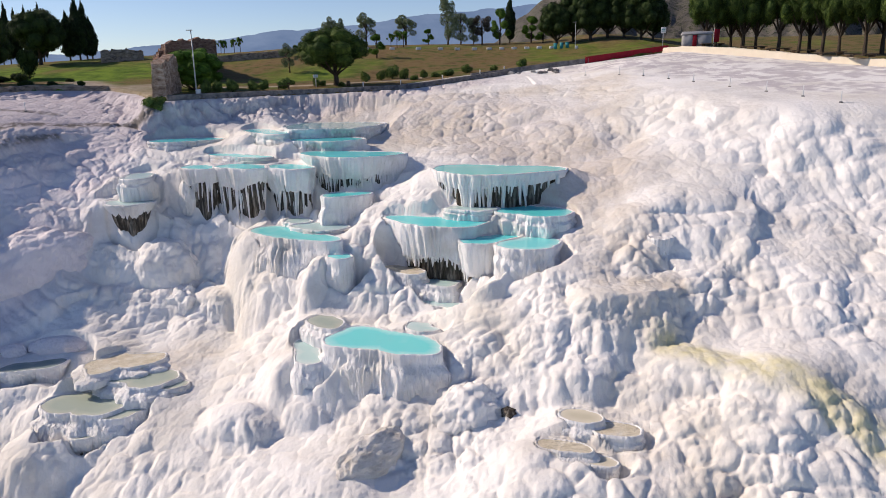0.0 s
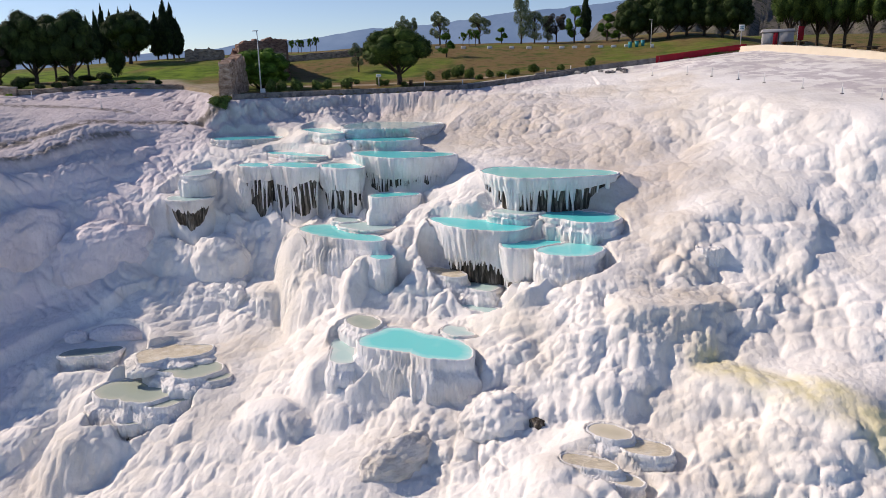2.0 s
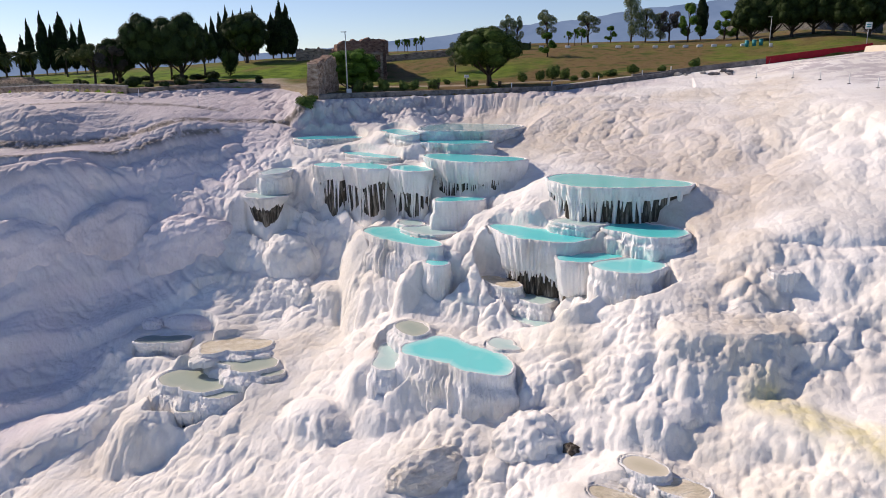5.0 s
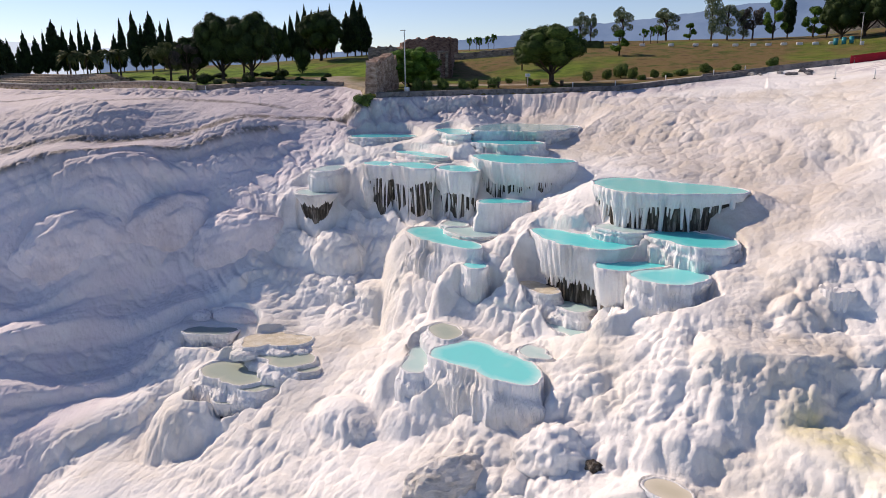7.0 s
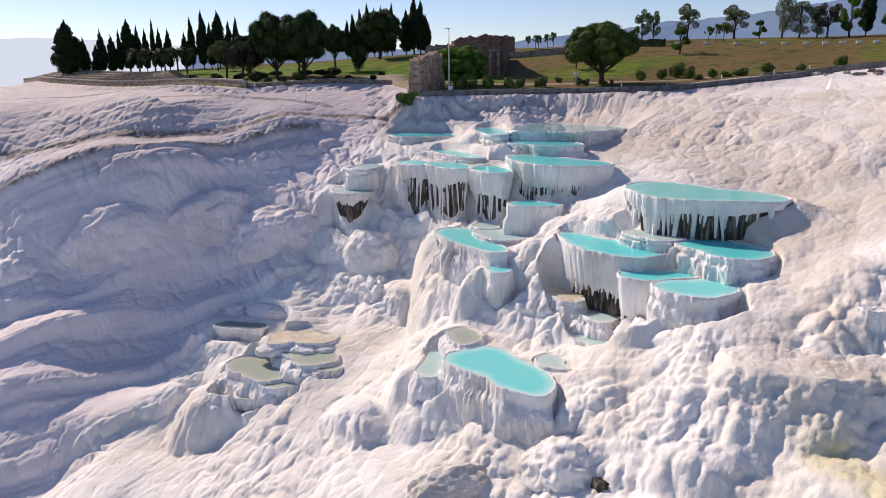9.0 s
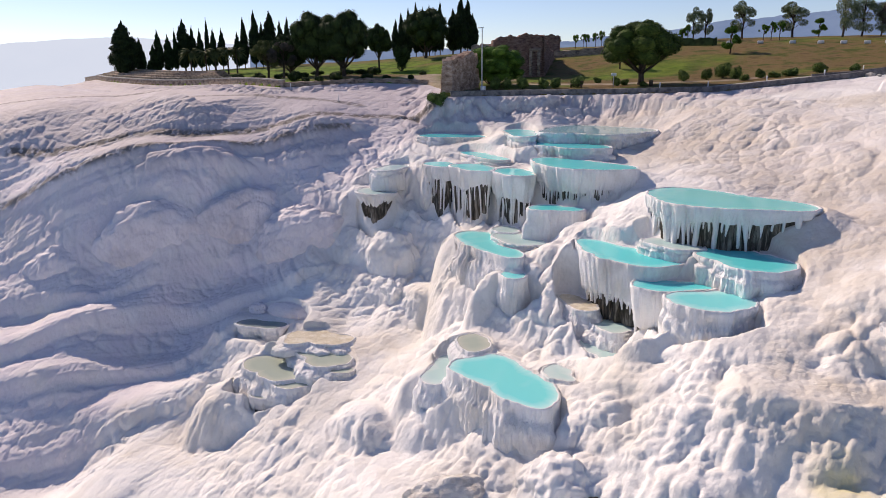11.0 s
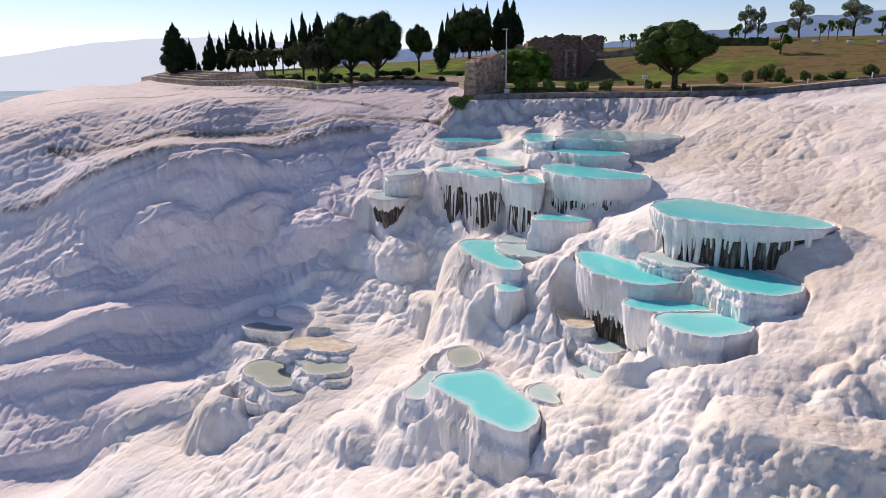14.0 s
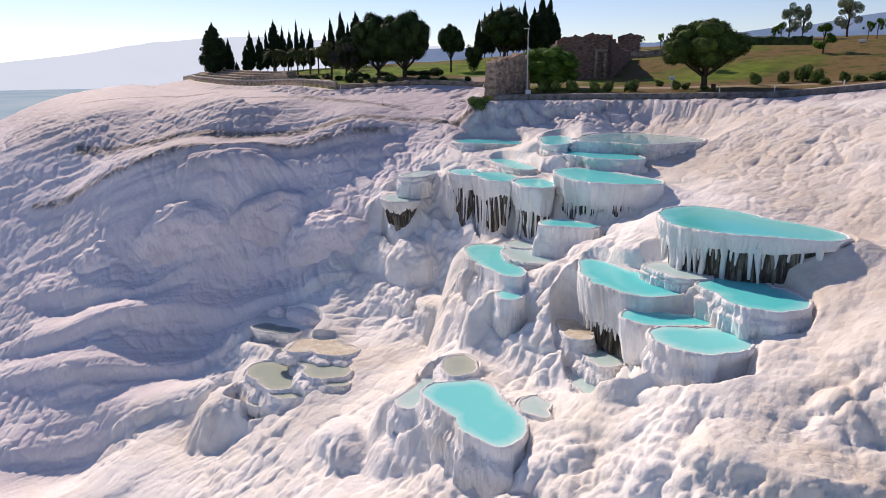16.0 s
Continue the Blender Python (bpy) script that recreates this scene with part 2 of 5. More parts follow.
UPPER = [
    (-20, 67.5, 5.5, -1.8), (-22, 68, 4, -1.2), (10, 70, 5.5, -1), (28, 70, 8, 1.6), (18, 72, 4, -0.7), (8, 78, 4, -0.4), (4, 80, 4, -0.5),
    (20, 80, 5.5, 0.7), (-6, 84, 4, -0.4), (10, 84, 4, 0.5), (2.5, 90, 5.5, 0.6)]
MOUNDS = [(18.3, 54.7, 1.7, -0.7), (16.9, 53.6, 1.4, -0.6)] + BROAD + BROAD_MORE + GULLY + GULLY_MORE + SPUR + MIDDLE + MIDDLE_MORE + RIGHT + UPPER

# the line where the bare limestone meets the park and the road
RIM = [(80, 50), (52, 86), (43, 100), (34, 114), (22, 112.5), (12, 113), (4, 108), (-4.5, 101.8), (-14.2, 96.8), (-23.3, 93.2),
       (-30, 89.5), (-34, 86.5), (-40, 96), (-46, 101), (-55, 99), (-61, 85.5), (-73, 89), (-87, 93.5), (-110, 99), (-140, 108), (-175, 124)]
PARK = RIM + [(-175, 420), (260, 420), (260, 50)]


def inside(x, y, poly):
    hit = np.zeros(np.shape(x), bool)
    for (x0, y0), (x1, y1) in zip(poly, poly[1:] + poly[:1]):
        cross = (y0 > y) != (y1 > y)
        hit ^= cross & (x < (x1 - x0) * (y - y0) / ((y1 - y0) or 1e-9) + x0)
    return hit


def rim_distance(x, y):
    """Metres behind the rim line (in front of it: minus)."""
    d = np.full(np.shape(x), 1e9)
    for (x0, y0), (x1, y1) in zip(RIM, RIM[1:]):
        ux, uy = x1 - x0, y1 - y0
        t = np.clip(((x - x0) * ux + (y - y0) * uy) / (ux * ux + uy * uy), 0, 1)
        d = np.minimum(d, np.hypot(x - x0 - t * ux, y - y0 - t * uy))
    return np.where(inside(x, y, PARK), d, -d)


def park_z(x, y):
    z = 27.4 + 0.045 * (np.clip(y, 70, 190) - 90) + 0.08 * np.clip(x + 5, 0, 45) + 0.03 * np.clip(x - 8, 0, 28) - 0.12 * np.clip(x - 36, 0, 14)
    z = z + 3.2 * smooth(120, 168, y) * smooth(-150, -60, x) + 1.2 * np.exp(-((x + 68) / 25) ** 2) * smooth(130, 105, y)
    z = z + smooth(116, 140, y) * smooth(-60, -25, x) * (1.3 - 0.088 * np.clip(x + 5, 0, 27))
    return z - 0.05 * np.clip(-150 - x, 0, 60) - 0.05 * np.clip(y - 260, 0, 200)


def ledge(x, y, pts, h, up, down):
    """A step along a line: raised on the left of its way over "up" metres, falling off over "down" on the right."""
    best, side = np.full(np.shape(x), 1e9), np.zeros(np.shape(x))
    for (x0, y0), (x1, y1) in zip(pts, pts[1:]):
        ux, uy = x1 - x0, y1 - y0
        t = np.clip(((x - x0) * ux + (y - y0) * uy) / (ux * ux + uy * uy), 0, 1)
        d = np.hypot(x - x0 - t * ux, y - y0 - t * uy)
        side = np.where(d < best, ux * (y - y0) - uy * (x - x0), side)
        best = np.minimum(best, d)
    return h * (1 - smooth(0, 1, best / np.where(side > 0, up, down)))


LEDGES = [([(19.2, 50.2), (20.9, 51.8), (22.6, 53.2), (24.2, 55.5), (24.8, 57)], 0.5, 5.0, 0.6),
          ([(-60, 42), (-56.8, 44.4), (-47.3, 55.0), (-40, 60), (-36, 62.6)], 1.2, 4.5, 0.9),
          ([(-66, 45), (-54.4, 51.5), (-47.5, 60.0), (-41, 65)], 0.9, 3.5, 0.9),
          ([(-78, 50), (-64.5, 56.1), (-50.7, 67.9), (-41.6, 77.8)], 0.7, 4.0, 0.8),
          ([(-56, 60), (-47.5, 67.5), (-39.5, 76)], 0.6, 3.0, 0.8),
          ([(-60, 38), (-50, 44), (-43, 51), (-38, 56)], 0.9, 3.0, 0.9),
          ([(-50, 36), (-42, 44), (-37.5, 49)], 0.8, 4.0, 0.8)]
# flat-topped or rounded lobes: x, y, two radii, turn, top, rounding
SHELVES = [(13.4, 51.2, 3.6, 1.8, 8, 14.3, 0.1), (16.6, 45.7, 4.0, 1.4, -34, 11.2, 0.3), (-20.5, 65.2, 4.4, 1.8, -8, 10.4, 0.6), (-15.5, 49.2, 3.6, 2.2, -25, 6.1, 1.5),
           (9.3, 46.6, 2.6, 1.6, 0, 10.4, 0.6), (8.6, 41.9, 2.9, 2.2, -30, 6.9, 0.5), (-30.4, 49.8, 3.4, 2.6, 30, 4.2, 1.2)]


def hill_z(x, y):
    z = -9 + 38 / (1 + np.exp(-(y - 50) / 16))
    for px, py, r, h in MOUNDS:
        z = z + h * np.exp(-((x - px) ** 2 + (y - py) ** 2) / (r * r))
    for pts, h, up, down in LEDGES:
        z = z + ledge(x, y, pts, h, up, down)
    for cx, cy, rx, ry, turn, top, round_top in SHELVES:
        c, q = math.cos(radians(turn)), math.sin(radians(turn))
        u, v = (x - cx) * c + (y - cy) * q, (y - cy) * c - (x - cx) * q
        e = np.sqrt((u / rx) ** 2 + (v / ry) ** 2)
        shelf = top - round_top * e * e - 1.15 * ry * np.clip(e - 1, 0, 9)
        k = np.clip(0.5 + 0.5 * (shelf - z) / 1.0, 0, 1)
        z = z + (shelf - z) * k + 0.5 * k * (1 - k)
    far = smooth(-140, -215, x)
    return z - far * 34 - 0.006 * np.clip(x - 60, 0, 200) ** 2


# ---- pools: name, x, y, water level, wall height, twelve radii ----
POOLS = {}


def pool_shape(key, x, y, z, wall, radii):
    POOLS[key] = (x, y, z, wall, np.array(radii, float))


pool_shape("U", -13.1, 85.4, 23.9, 1.2, [5.8, 6.6, 5.0, 4.7, 5.8, 5.9, 5.4, 5.6, 6.7, 4.8, 5.6, 5.4])
pool_shape("U2", -20.0, 81.6, 23.6, 1.4, [1.8, 1.5, 1.7, 2.7, 4.6, 3.6, 2.0, 1.6, 1.7, 2.5, 4.9, 3.1])
pool_shape("U3", -14.2, 79.0, 22.9, 1.6, [5.4, 3.4, 2.4, 2.4, 2.8, 4.4, 5.0, 3.2, 2.4, 2.4, 3.4, 4.8])
pool_shape("L", -29.4, 82.1, 22.8, 0.8, [4.3, 3.7, 3.1, 2.6, 2.5, 3.1, 3.7, 3.8, 3.3, 2.6, 2.3, 2.8])
pool_shape("N1", -22.1, 76.9, 21.5, 0.7, [2.1, 1.4, 1.2, 1.4, 2.3, 4.1, 2.3, 1.3, 1.2, 1.4, 2.4, 4.8])
pool_shape("N2a", -25.1, 73.2, 20.8, 4.5, [2.0, 1.7, 1.4, 1.7, 1.9, 2.0, 1.9, 1.6, 1.4, 1.6, 2.1, 2.6])
pool_shape("N2b", -20.6, 72.4, 20.9, 5.6, [2.7, 1.9, 1.7, 2.0, 2.6, 3.0, 2.6, 1.9, 1.7, 1.9, 2.7, 3.3])
pool_shape("N2c", -15.4, 71.5, 20.9, 5, [2.0, 1.7, 1.6, 2.1, 2.5, 2.6, 2.3, 1.8, 1.6, 1.9, 2.6, 2.8])
pool_shape("Q", -9.5, 72.8, 21.9, 3.2, [5.6, 3.6, 2.6, 2.6, 3.5, 5.5, 4.9, 3.4, 3.1, 3.3, 3.6, 4.6])
pool_shape("Q2", -9.5, 68.0, 18.6, 2.7, [2.3, 2.4, 1.3, 1.2, 1.5, 1.8, 2.1, 2.2, 1.9, 1.3, 1.2, 1.4])
pool_shape("P", 3.9, 66.3, 21.0, 2.7, [7.5, 4.3, 3.0, 3.4, 4.4, 5.3, 4.7, 4.0, 3.9, 3.8, 4.0, 5.0])
pool_shape("S2", 2.4, 62.5, 18.1, 0.6, [2.2, 1.8, 1.3, 1.2, 1.4, 2.1, 2.3, 1.5, 1.3, 1.3, 1.6, 1.9])
pool_shape("S", 7.6, 61.3, 18.0, 1.2, [3.1, 2.4, 2.3, 2.5, 3.1, 3.6, 3.2, 2.4, 2.3, 2.6, 3.1, 3.5])
pool_shape("R", -0.9, 61.3, 17.2, 2.9, [4.2, 2.3, 1.9, 2.0, 2.5, 5.2, 3.3, 2.3, 2.2, 2.4, 3.1, 4.2])
pool_shape("T2", 3.7, 58.6, 16.2, 2.8, [1.8, 3.4, 1.8, 1.2, 1.2, 1.4, 2.4, 2.6, 2.0, 1.7, 1.3, 1.3])
pool_shape("T", 6.8, 56.5, 16.3, 2.4, [2.4, 2.6, 2.7, 2.2, 1.9, 2.0, 2.6, 2.7, 2.3, 2.3, 2.3, 2.1])
pool_shape("V", -14.1, 64.1, 15.7, 2.5, [1.8, 1.3, 1.4, 1.9, 4.1, 4.8, 2.9, 2.1, 1.8, 2.0, 3.1, 5.5])
pool_shape("V2", -11.8, 65.7, 16.0, 0.4, [2.6, 2.0, 1.6, 1.8, 2.2, 2.9, 2.6, 1.9, 1.6, 1.8, 2.3, 2.7])
pool_shape("V3", -14.3, 68.1, 16.1, 0.4, [1.3, 1.2, 1.1, 1.3, 1.5, 1.4, 1.2, 1.3, 1.2, 1.3, 1.3, 1.5])
pool_shape("W", -9.2, 60.0, 14.6, 2.7, [1.0, 0.9, 0.9, 1.1, 1.2, 1.2, 1.0, 1.0, 0.9, 1.1, 1.2, 1.2])
pool_shape("F", -5.0, 51.1, 10.2, 2.4, [4.0, 2.6, 2.2, 2.2, 3.8, 4.1, 4.4, 2.7, 1.8, 2.1, 3.2, 5.0])
pool_shape("Fs", -9.8, 55.0, 10.4, 0.7, [1.4, 1.2, 1.3, 1.5, 1.9, 1.8, 1.5, 1.2, 1.3, 1.5, 1.9, 1.7])
pool_shape("M", -31.4, 70.2, 17.8, 4.2, [2.5, 2.1, 1.8, 1.6, 1.8, 2.6, 2.2, 1.9, 1.8, 1.8, 2.1, 2.1])
pool_shape("M2", -31.3, 73.1, 20.0, 1.1, [1.4, 1.4, 2.0, 2.5, 2.3, 1.8, 1.4, 1.4, 2.0, 2.5, 2.4, 1.8])
pool_shape("H", -35.2, 56.7, 6.3, 1.3, [2.2, 2.6, 1.4, 1.0, 1.0, 1.4, 2.3, 2.6, 1.4, 1.0, 1.0, 1.4])
pool_shape("G1", -28.9, 51.9, 4.95, 1.6, [3.4, 3.3, 2.4, 2.3, 2.4, 2.9, 3.2, 2.3, 1.7, 1.6, 2.2, 3.1])
pool_shape("G2", -25.1, 54.5, 6.05, 0.7, [3.1, 2.4, 1.9, 1.9, 2.3, 2.6, 3.1, 2.2, 1.4, 2.0, 2.4, 2.6])
pool_shape("G3", -27.2, 56.2, 6.7, 0.45, [2.8, 3.3, 2.1, 1.8, 2.0, 2.0, 2.8, 2.9, 2.9, 1.6, 1.5, 1.9])
pool_shape("G4", -25.2, 50.9, 4.7, 1.2, [1.1, 1.8, 1.3, 0.9, 0.8, 1.0, 1.3, 1.6, 1.3, 1.0, 1.0, 0.9])
pool_shape("G5", -28.0, 49.7, 3.6, 1.3, [1.3, 1.1, 0.8, 0.7, 0.8, 1.1, 1.2, 0.9, 0.8, 0.8, 0.9, 1.2])
pool_shape("K1", 8.5, 43.0, 7.9, 0.7, [1.4, 1.0, 0.9, 0.9, 1.1, 1.3, 1.2, 1.0, 0.9, 1.0, 1.2, 1.5])
pool_shape("K2", 7.2, 40.9, 6.9, 0.6, [1.4, 0.9, 0.7, 0.7, 0.9, 1.6, 1.5, 0.9, 0.7, 0.7, 0.9, 1.7])
pool_shape("K3", 9.2, 39.9, 6.4, 0.9, [1.1, 0.8, 0.6, 0.6, 0.7, 1.0, 1.0, 0.7, 0.6, 0.6, 0.8, 1.1])
pool_shape("B1", -3.8, 60.3, 13.2, 1.3, [1.5, 1.2, 1.0, 1.1, 1.7, 2.1, 1.4, 1.1, 1.0, 1.2, 1.9, 2.1])
pool_shape("B2", -0.8, 59.1, 12.4, 1.0, [1.9, 1.3, 1.0, 1.1, 1.7, 2.0, 1.7, 1.2, 1.1, 1.3, 1.8, 1.8])
pool_shape("B4", -0.3, 56.7, 11.2, 0.4, [1.3, 0.9, 0.8, 0.9, 1.7, 2.6, 1.3, 1.0, 0.8, 1.0, 1.7, 2.3])
pool_shape("Fr", -2.1, 53.4, 10.4, 0.3, [1.0, 0.9, 1.0, 1.0, 1.4, 1.2, 1.2, 1.0, 0.9, 1.1, 1.1, 1.6])
pool_shape("G6", -30.7, 50.7, 2.6, 0.9, [1.2, 0.9, 0.7, 0.7, 0.8, 1.0, 1.0, 0.8, 0.6, 0.6, 0.7, 1.0])
pool_shape("G7", -22.9, 53.3, 5.75, 0.6, [1.7, 1.9, 0.9, 0.5, 0.6, 0.9, 1.5, 1.3, 0.7, 0.6, 0.7, 1.1])
pool_shape("K4", 10.7, 41.8, 7.5, 0.9, [1.5, 1.2, 1.0, 1.0, 1.2, 1.5, 1.5, 1.2, 1.0, 1.0, 1.2, 1.5])
pool_shape("Fl", -10.9, 52.2, 9.0, 1.6, [0.9, 0.9, 1.1, 2.7, 2.6, 1.2, 0.9, 0.9, 1.3, 2.4, 2.6, 1.2])


def radius_at(radii, theta):
    """Smooth closed curve through the radii."""
    n = len(radii)
    u = (theta / (2 * math.pi) * n) % n
    i = np.floor(u).astype(int)
    f = u - i
    p = [radii[(i + k) % n] for k in (-1, 0, 1, 2)]
    return p[1] + 0.5 * f * (p[2] - p[0] + f * (2 * p[0] - 5 * p[1] + 4 * p[2] - p[3] + f * (3 * (p[1] - p[2]) + p[3] - p[0])))


FRONT = math.atan2(-0.8, 0.62)


def front_of(key):
    return FRONTS.get(key, FRONT)


FRONTS = {"V": -1.9, "N2a": -1.7, "N2b": -1.7, "N2c": -1.6, "F": -1.4, "P": -1.75, "S": -1.3, "R": -1.75, "T": -1.15, "T2": -1.9, "W": -1.2, "G1": -1.6, "M": -1.4, "H": -1.3, "Q": -1.4, "L": -1.4, "U": -1.0}


APRON = {"N2a": 2.4, "N2b": 2.6, "N2c": 2.2, "M": 1.6, "Q": 1.6, "P": 1.2, "H": 2.2}     # metres of low ground before the wall
FREE = {"W", "H", "M", "N2a", "N2b", "N2c"}     # pools whose flanks stand clear of the slope


def near_pools(x, y):
    """Each pool with the ground near it: name, indices, gap to the rim, and how far the spot lies before its front."""
    for key, (px, py, pz, wall, radii) in POOLS.items():
        reach = radii.max() + 4.5
        sel = np.nonzero((np.abs(x - px) < reach) & (np.abs(y - py) < reach))
        if len(sel[0]):
            dx, dy = x[sel] - px, y[sel] - py
            th = np.arctan2(dy, dx)
            yield key, sel, np.hypot(dx, dy) - radius_at(radii, th), np.cos(th - front_of(key))


def clear_pools(x, y, z, bare):
    """Bring the hillside up to each rim behind, then lower it under the pool and along the foot of its wall."""
    for key, sel, gap, turn in near_pools(x, y):
        rise = smooth(0.40, -0.25, turn) * smooth(3.6, 0.6, gap)
        if key not in APRON and key != "M2":
            wall = POOLS[key][3] * smooth(0.05, 0.72, turn)
            low = POOLS[key][2] - wall - 0.05 - 0.75 * np.clip(gap, 0, 9) - 1.2 * np.clip(gap - 1.8, 0, 9) ** 1.6 + 0.9 * bare[sel]
            z[sel] = np.where((gap < 4.2) & (turn > -0.2), np.maximum(z[sel], low), z[sel])
        z[sel] += rise * np.clip(POOLS[key][2] + 0.08 - 0.25 * np.clip(gap, 0, 9) + 0.8 * bare[sel] * smooth(0.2, 1.0, gap) - z[sel], 0, 9)
    for key, sel, gap, turn in near_pools(x, y):
        pz, wall = POOLS[key][2:4]
        front = smooth(-0.35, 0.4, turn) if key in FREE else smooth(0.05, 0.72, turn)
        foot = pz + 0.10 - front * (wall * (0.72 + 0.5 * vnoise(x[sel] * 0.7, y[sel] * 0.7, 91)) + 0.1)
        grade = (0.8 if key in APRON else 1.4) + (9 if key != "U" else -0.9) * (1 - front)
        top = np.where(gap < 0.15, pz - 0.5 - front * wall * smooth(-1.2, 0.1, gap), foot + np.clip(gap - APRON.get(key, 0.5), 0, 9) * grade + bare[sel] * smooth(0.2, 1.0, gap))
        z[sel] = np.minimum(z[sel], np.where(gap < 4.4, top, 99))
    return z


def pillows(x, y, seed):
    """Swollen lobes that meet in narrow creases of even depth: 0.35 on top, -0.65 in the creases."""
    ix, iy = np.floor(x), np.floor(y)
    first, second = np.full(np.shape(x), 9.0), np.full(np.shape(x), 9.0)
    for dx in (-1, 0, 1):
        for dy in (-1, 0, 1):
            cx, cy = ix + dx, iy + dy
            d = np.hypot(x - cx - 0.1 - 0.8 * rnd(cx, cy, seed), y - cy - 0.1 - 0.8 * rnd(cx, cy, seed + 7))
            second = np.minimum(second, np.maximum(first, d))
            first = np.minimum(first, d)
    return 0.35 - (1 - np.clip((second - first) / 0.55, 0, 1)) ** 2


def bulges(x, y, wx, wy):
    """Rounded lobes of six sizes, from 4 m down to a third of a metre; the middle ones come and go in patches."""
    def mask(scale, seed):
        return 0.30 + 0.70 * smooth(0.34, 0.60, fbm(x * scale, y * scale, 3, seed))
    mid = mask(0.21, 81) * pillows((x + wx) * 0.58, (y + wy) * 0.46, 3) * 0.30 + mask(0.26, 84) * pillows((x + 0.7 * wx) * 1.15, (y + 0.7 * wy) * 0.90, 6) * 0.125
    small = mask(0.33, 87) * pillows((x + 0.5 * wx) * 1.75, (y + 0.5 * wy) * 1.45, 9) * 0.06 + pillows((x + 0.4 * wx) * 2.7, (y + 0.4 * wy) * 2.2, 12) * 0.025
    return domes((x + wx) * 0.25, (y + wy) * 0.22, 1) - 0.8, domes((x + wx) * 0.46, (y + wy) * 0.32, 2) - 0.8, mid, small


def relief(x, y, z, slope, flat, brow):
    """Flowstone: pillows that meet in creases, ribs draped down the steep faces, fine scallops, and thin strata in the gully."""
    steep = smooth(0.12, 0.80, slope)
    sheer = smooth(0.75, 1.4, slope)
    calm = smooth(-34, -43, x - 0.25 * (y - 60))
    along, across = 0.66 * x + 0.75 * y, 0.75 * x - 0.66 * y - 0.5 * z
    wx, wy = 2.0 * fbm(x * 0.3, y * 0.3, 4, 5) - 1.0, 2.0 * fbm(x * 0.3, y * 0.3, 4, 9) - 1.0
    big = fbm(x * 0.12, y * 0.12, 4, 21) - 0.47
    patch = smooth(0.36, 0.58, fbm(x * 0.09, y * 0.09, 3, 71))
    sheet = fbm(along * 0.10 + wx * 0.2, across * 0.9 + wy * 0.5, 4, 41) - 0.47
    # along the slope, so that bulges on steep faces are as round as those on flat ones
    a, b, mid, small = bulges(x + 0.5 * calm * z, y + (0.8 - 0.4 * calm) * z, wx, wy)
    rib = domes((x + 0.5 * wx) * 0.95, (y + 0.8 * z + wy) * 0.24, 13) - 0.8
    amp = (0.10 + 0.90 * steep) * (1 - 0.35 * smooth(1.3, 2.6, slope))
    ph2 = (z + 0.10 * along) / 3.1 + 1.2 * big + 0.5 * a
    fr2 = ph2 - np.floor(ph2)
    step = calm * 0.45 * (smooth(0.55, 1.0, fr2) - fr2)
    lively = 0.65 + 0.35 * np.maximum(smooth(-16, -2, x), smooth(56, 62, y))
    out = amp * ((0.75 - 0.2 * patch) * a + step) + np.maximum(amp, 0.22) * (0.55 + 0.35 * patch) * b
    out = lively * out * (1 - 0.72 * calm) + 0.42 * sheer * rib * (1 - 0.7 * calm)
    out += lively * np.maximum(amp, 0.25 + 0.13 * smooth(0, 6, x)) * (1 - 0.25 * calm) * (1 - 0.45 * smooth(2, 9, x) * smooth(52, 58, y)) * (1 - 0.4 * smooth(16, 22, x)) * (1.2 * mid * (1 - 0.3 * sheer) + 1.1 * small)
    out += calm * 0.35 * sheet * smooth(0.15, 0.5, slope) + 0.35 * big + brow * (0.55 * b + 0.9 * mid + 0.7 * small)
    return out * (1 - 0.75 * flat)


def terrace(x, y):
    """1 on the level white terrace below the plastered bank, 0 off it."""
    return smooth(-4, 2.5, 0.909 * (x - 22) + 0.42 * (y - 82)) * smooth(56, 68, y) * smooth(64, 52, x) * smooth(15, 28, x)


def base_z(x, y):
    """The hillside without its relief, led up to the park's edge."""
    d = rim_distance(x, y)
    z = hill_z(x, y)
    level = np.minimum(28.0 + 0.03 * (x - 28.8) + 0.125 * (y - 80), park_z(x, y) - 0.4)
    z = z + (level - z) * terrace(x, y)
    z = z + (park_z(x, y) - 0.35 - z) * smooth(-3.2, -0.5, d) * (1 - smooth(25, 31, x))
    return np.where((d > -14) & (x < 12), np.minimum(z, park_z(x, y) - 0.45 + 0.06 * np.clip(d, -14, 0)), z), d


def ground_shape(x, y):
    """Height, metres behind the rim, and the sideways push that the relief gives on steep faces."""
    x, y = np.asarray(x, float), np.asarray(y, float)
    z, d = base_z(x, y)
    e = 0.6
    dx, dy = (base_z(x + e, y)[0] - z) / e, (base_z(x, y + e)[0] - z) / e
    sl = np.hypot(dx, dy)
    bare = relief(x, y, z, sl, np.maximum(smooth(-9, -3, d) * smooth(8, 20, x), smooth(0.5, 1.0, terrace(x, y))), smooth(-7, -4, d) * smooth(6, -4, x)) * (1 - smooth(-1.5, -0.3, d))
    up = 1.25 * bare / np.sqrt(1 + sl * sl)
    away = np.ones(np.shape(x))
    for key, sel, gap, turn in near_pools(x, y):
        away[sel] = np.minimum(away[sel], smooth(0.4, 1.8, gap))
    up = np.where((d > -6) & (x < 12), np.minimum(up, 0.25 - 0.02 * d), up)
    return clear_pools(x, y, z + up, up), d, -dx * up * away, -dy * up * away


def ground_z(x, y):
    return ground_shape(x, y)[:2]


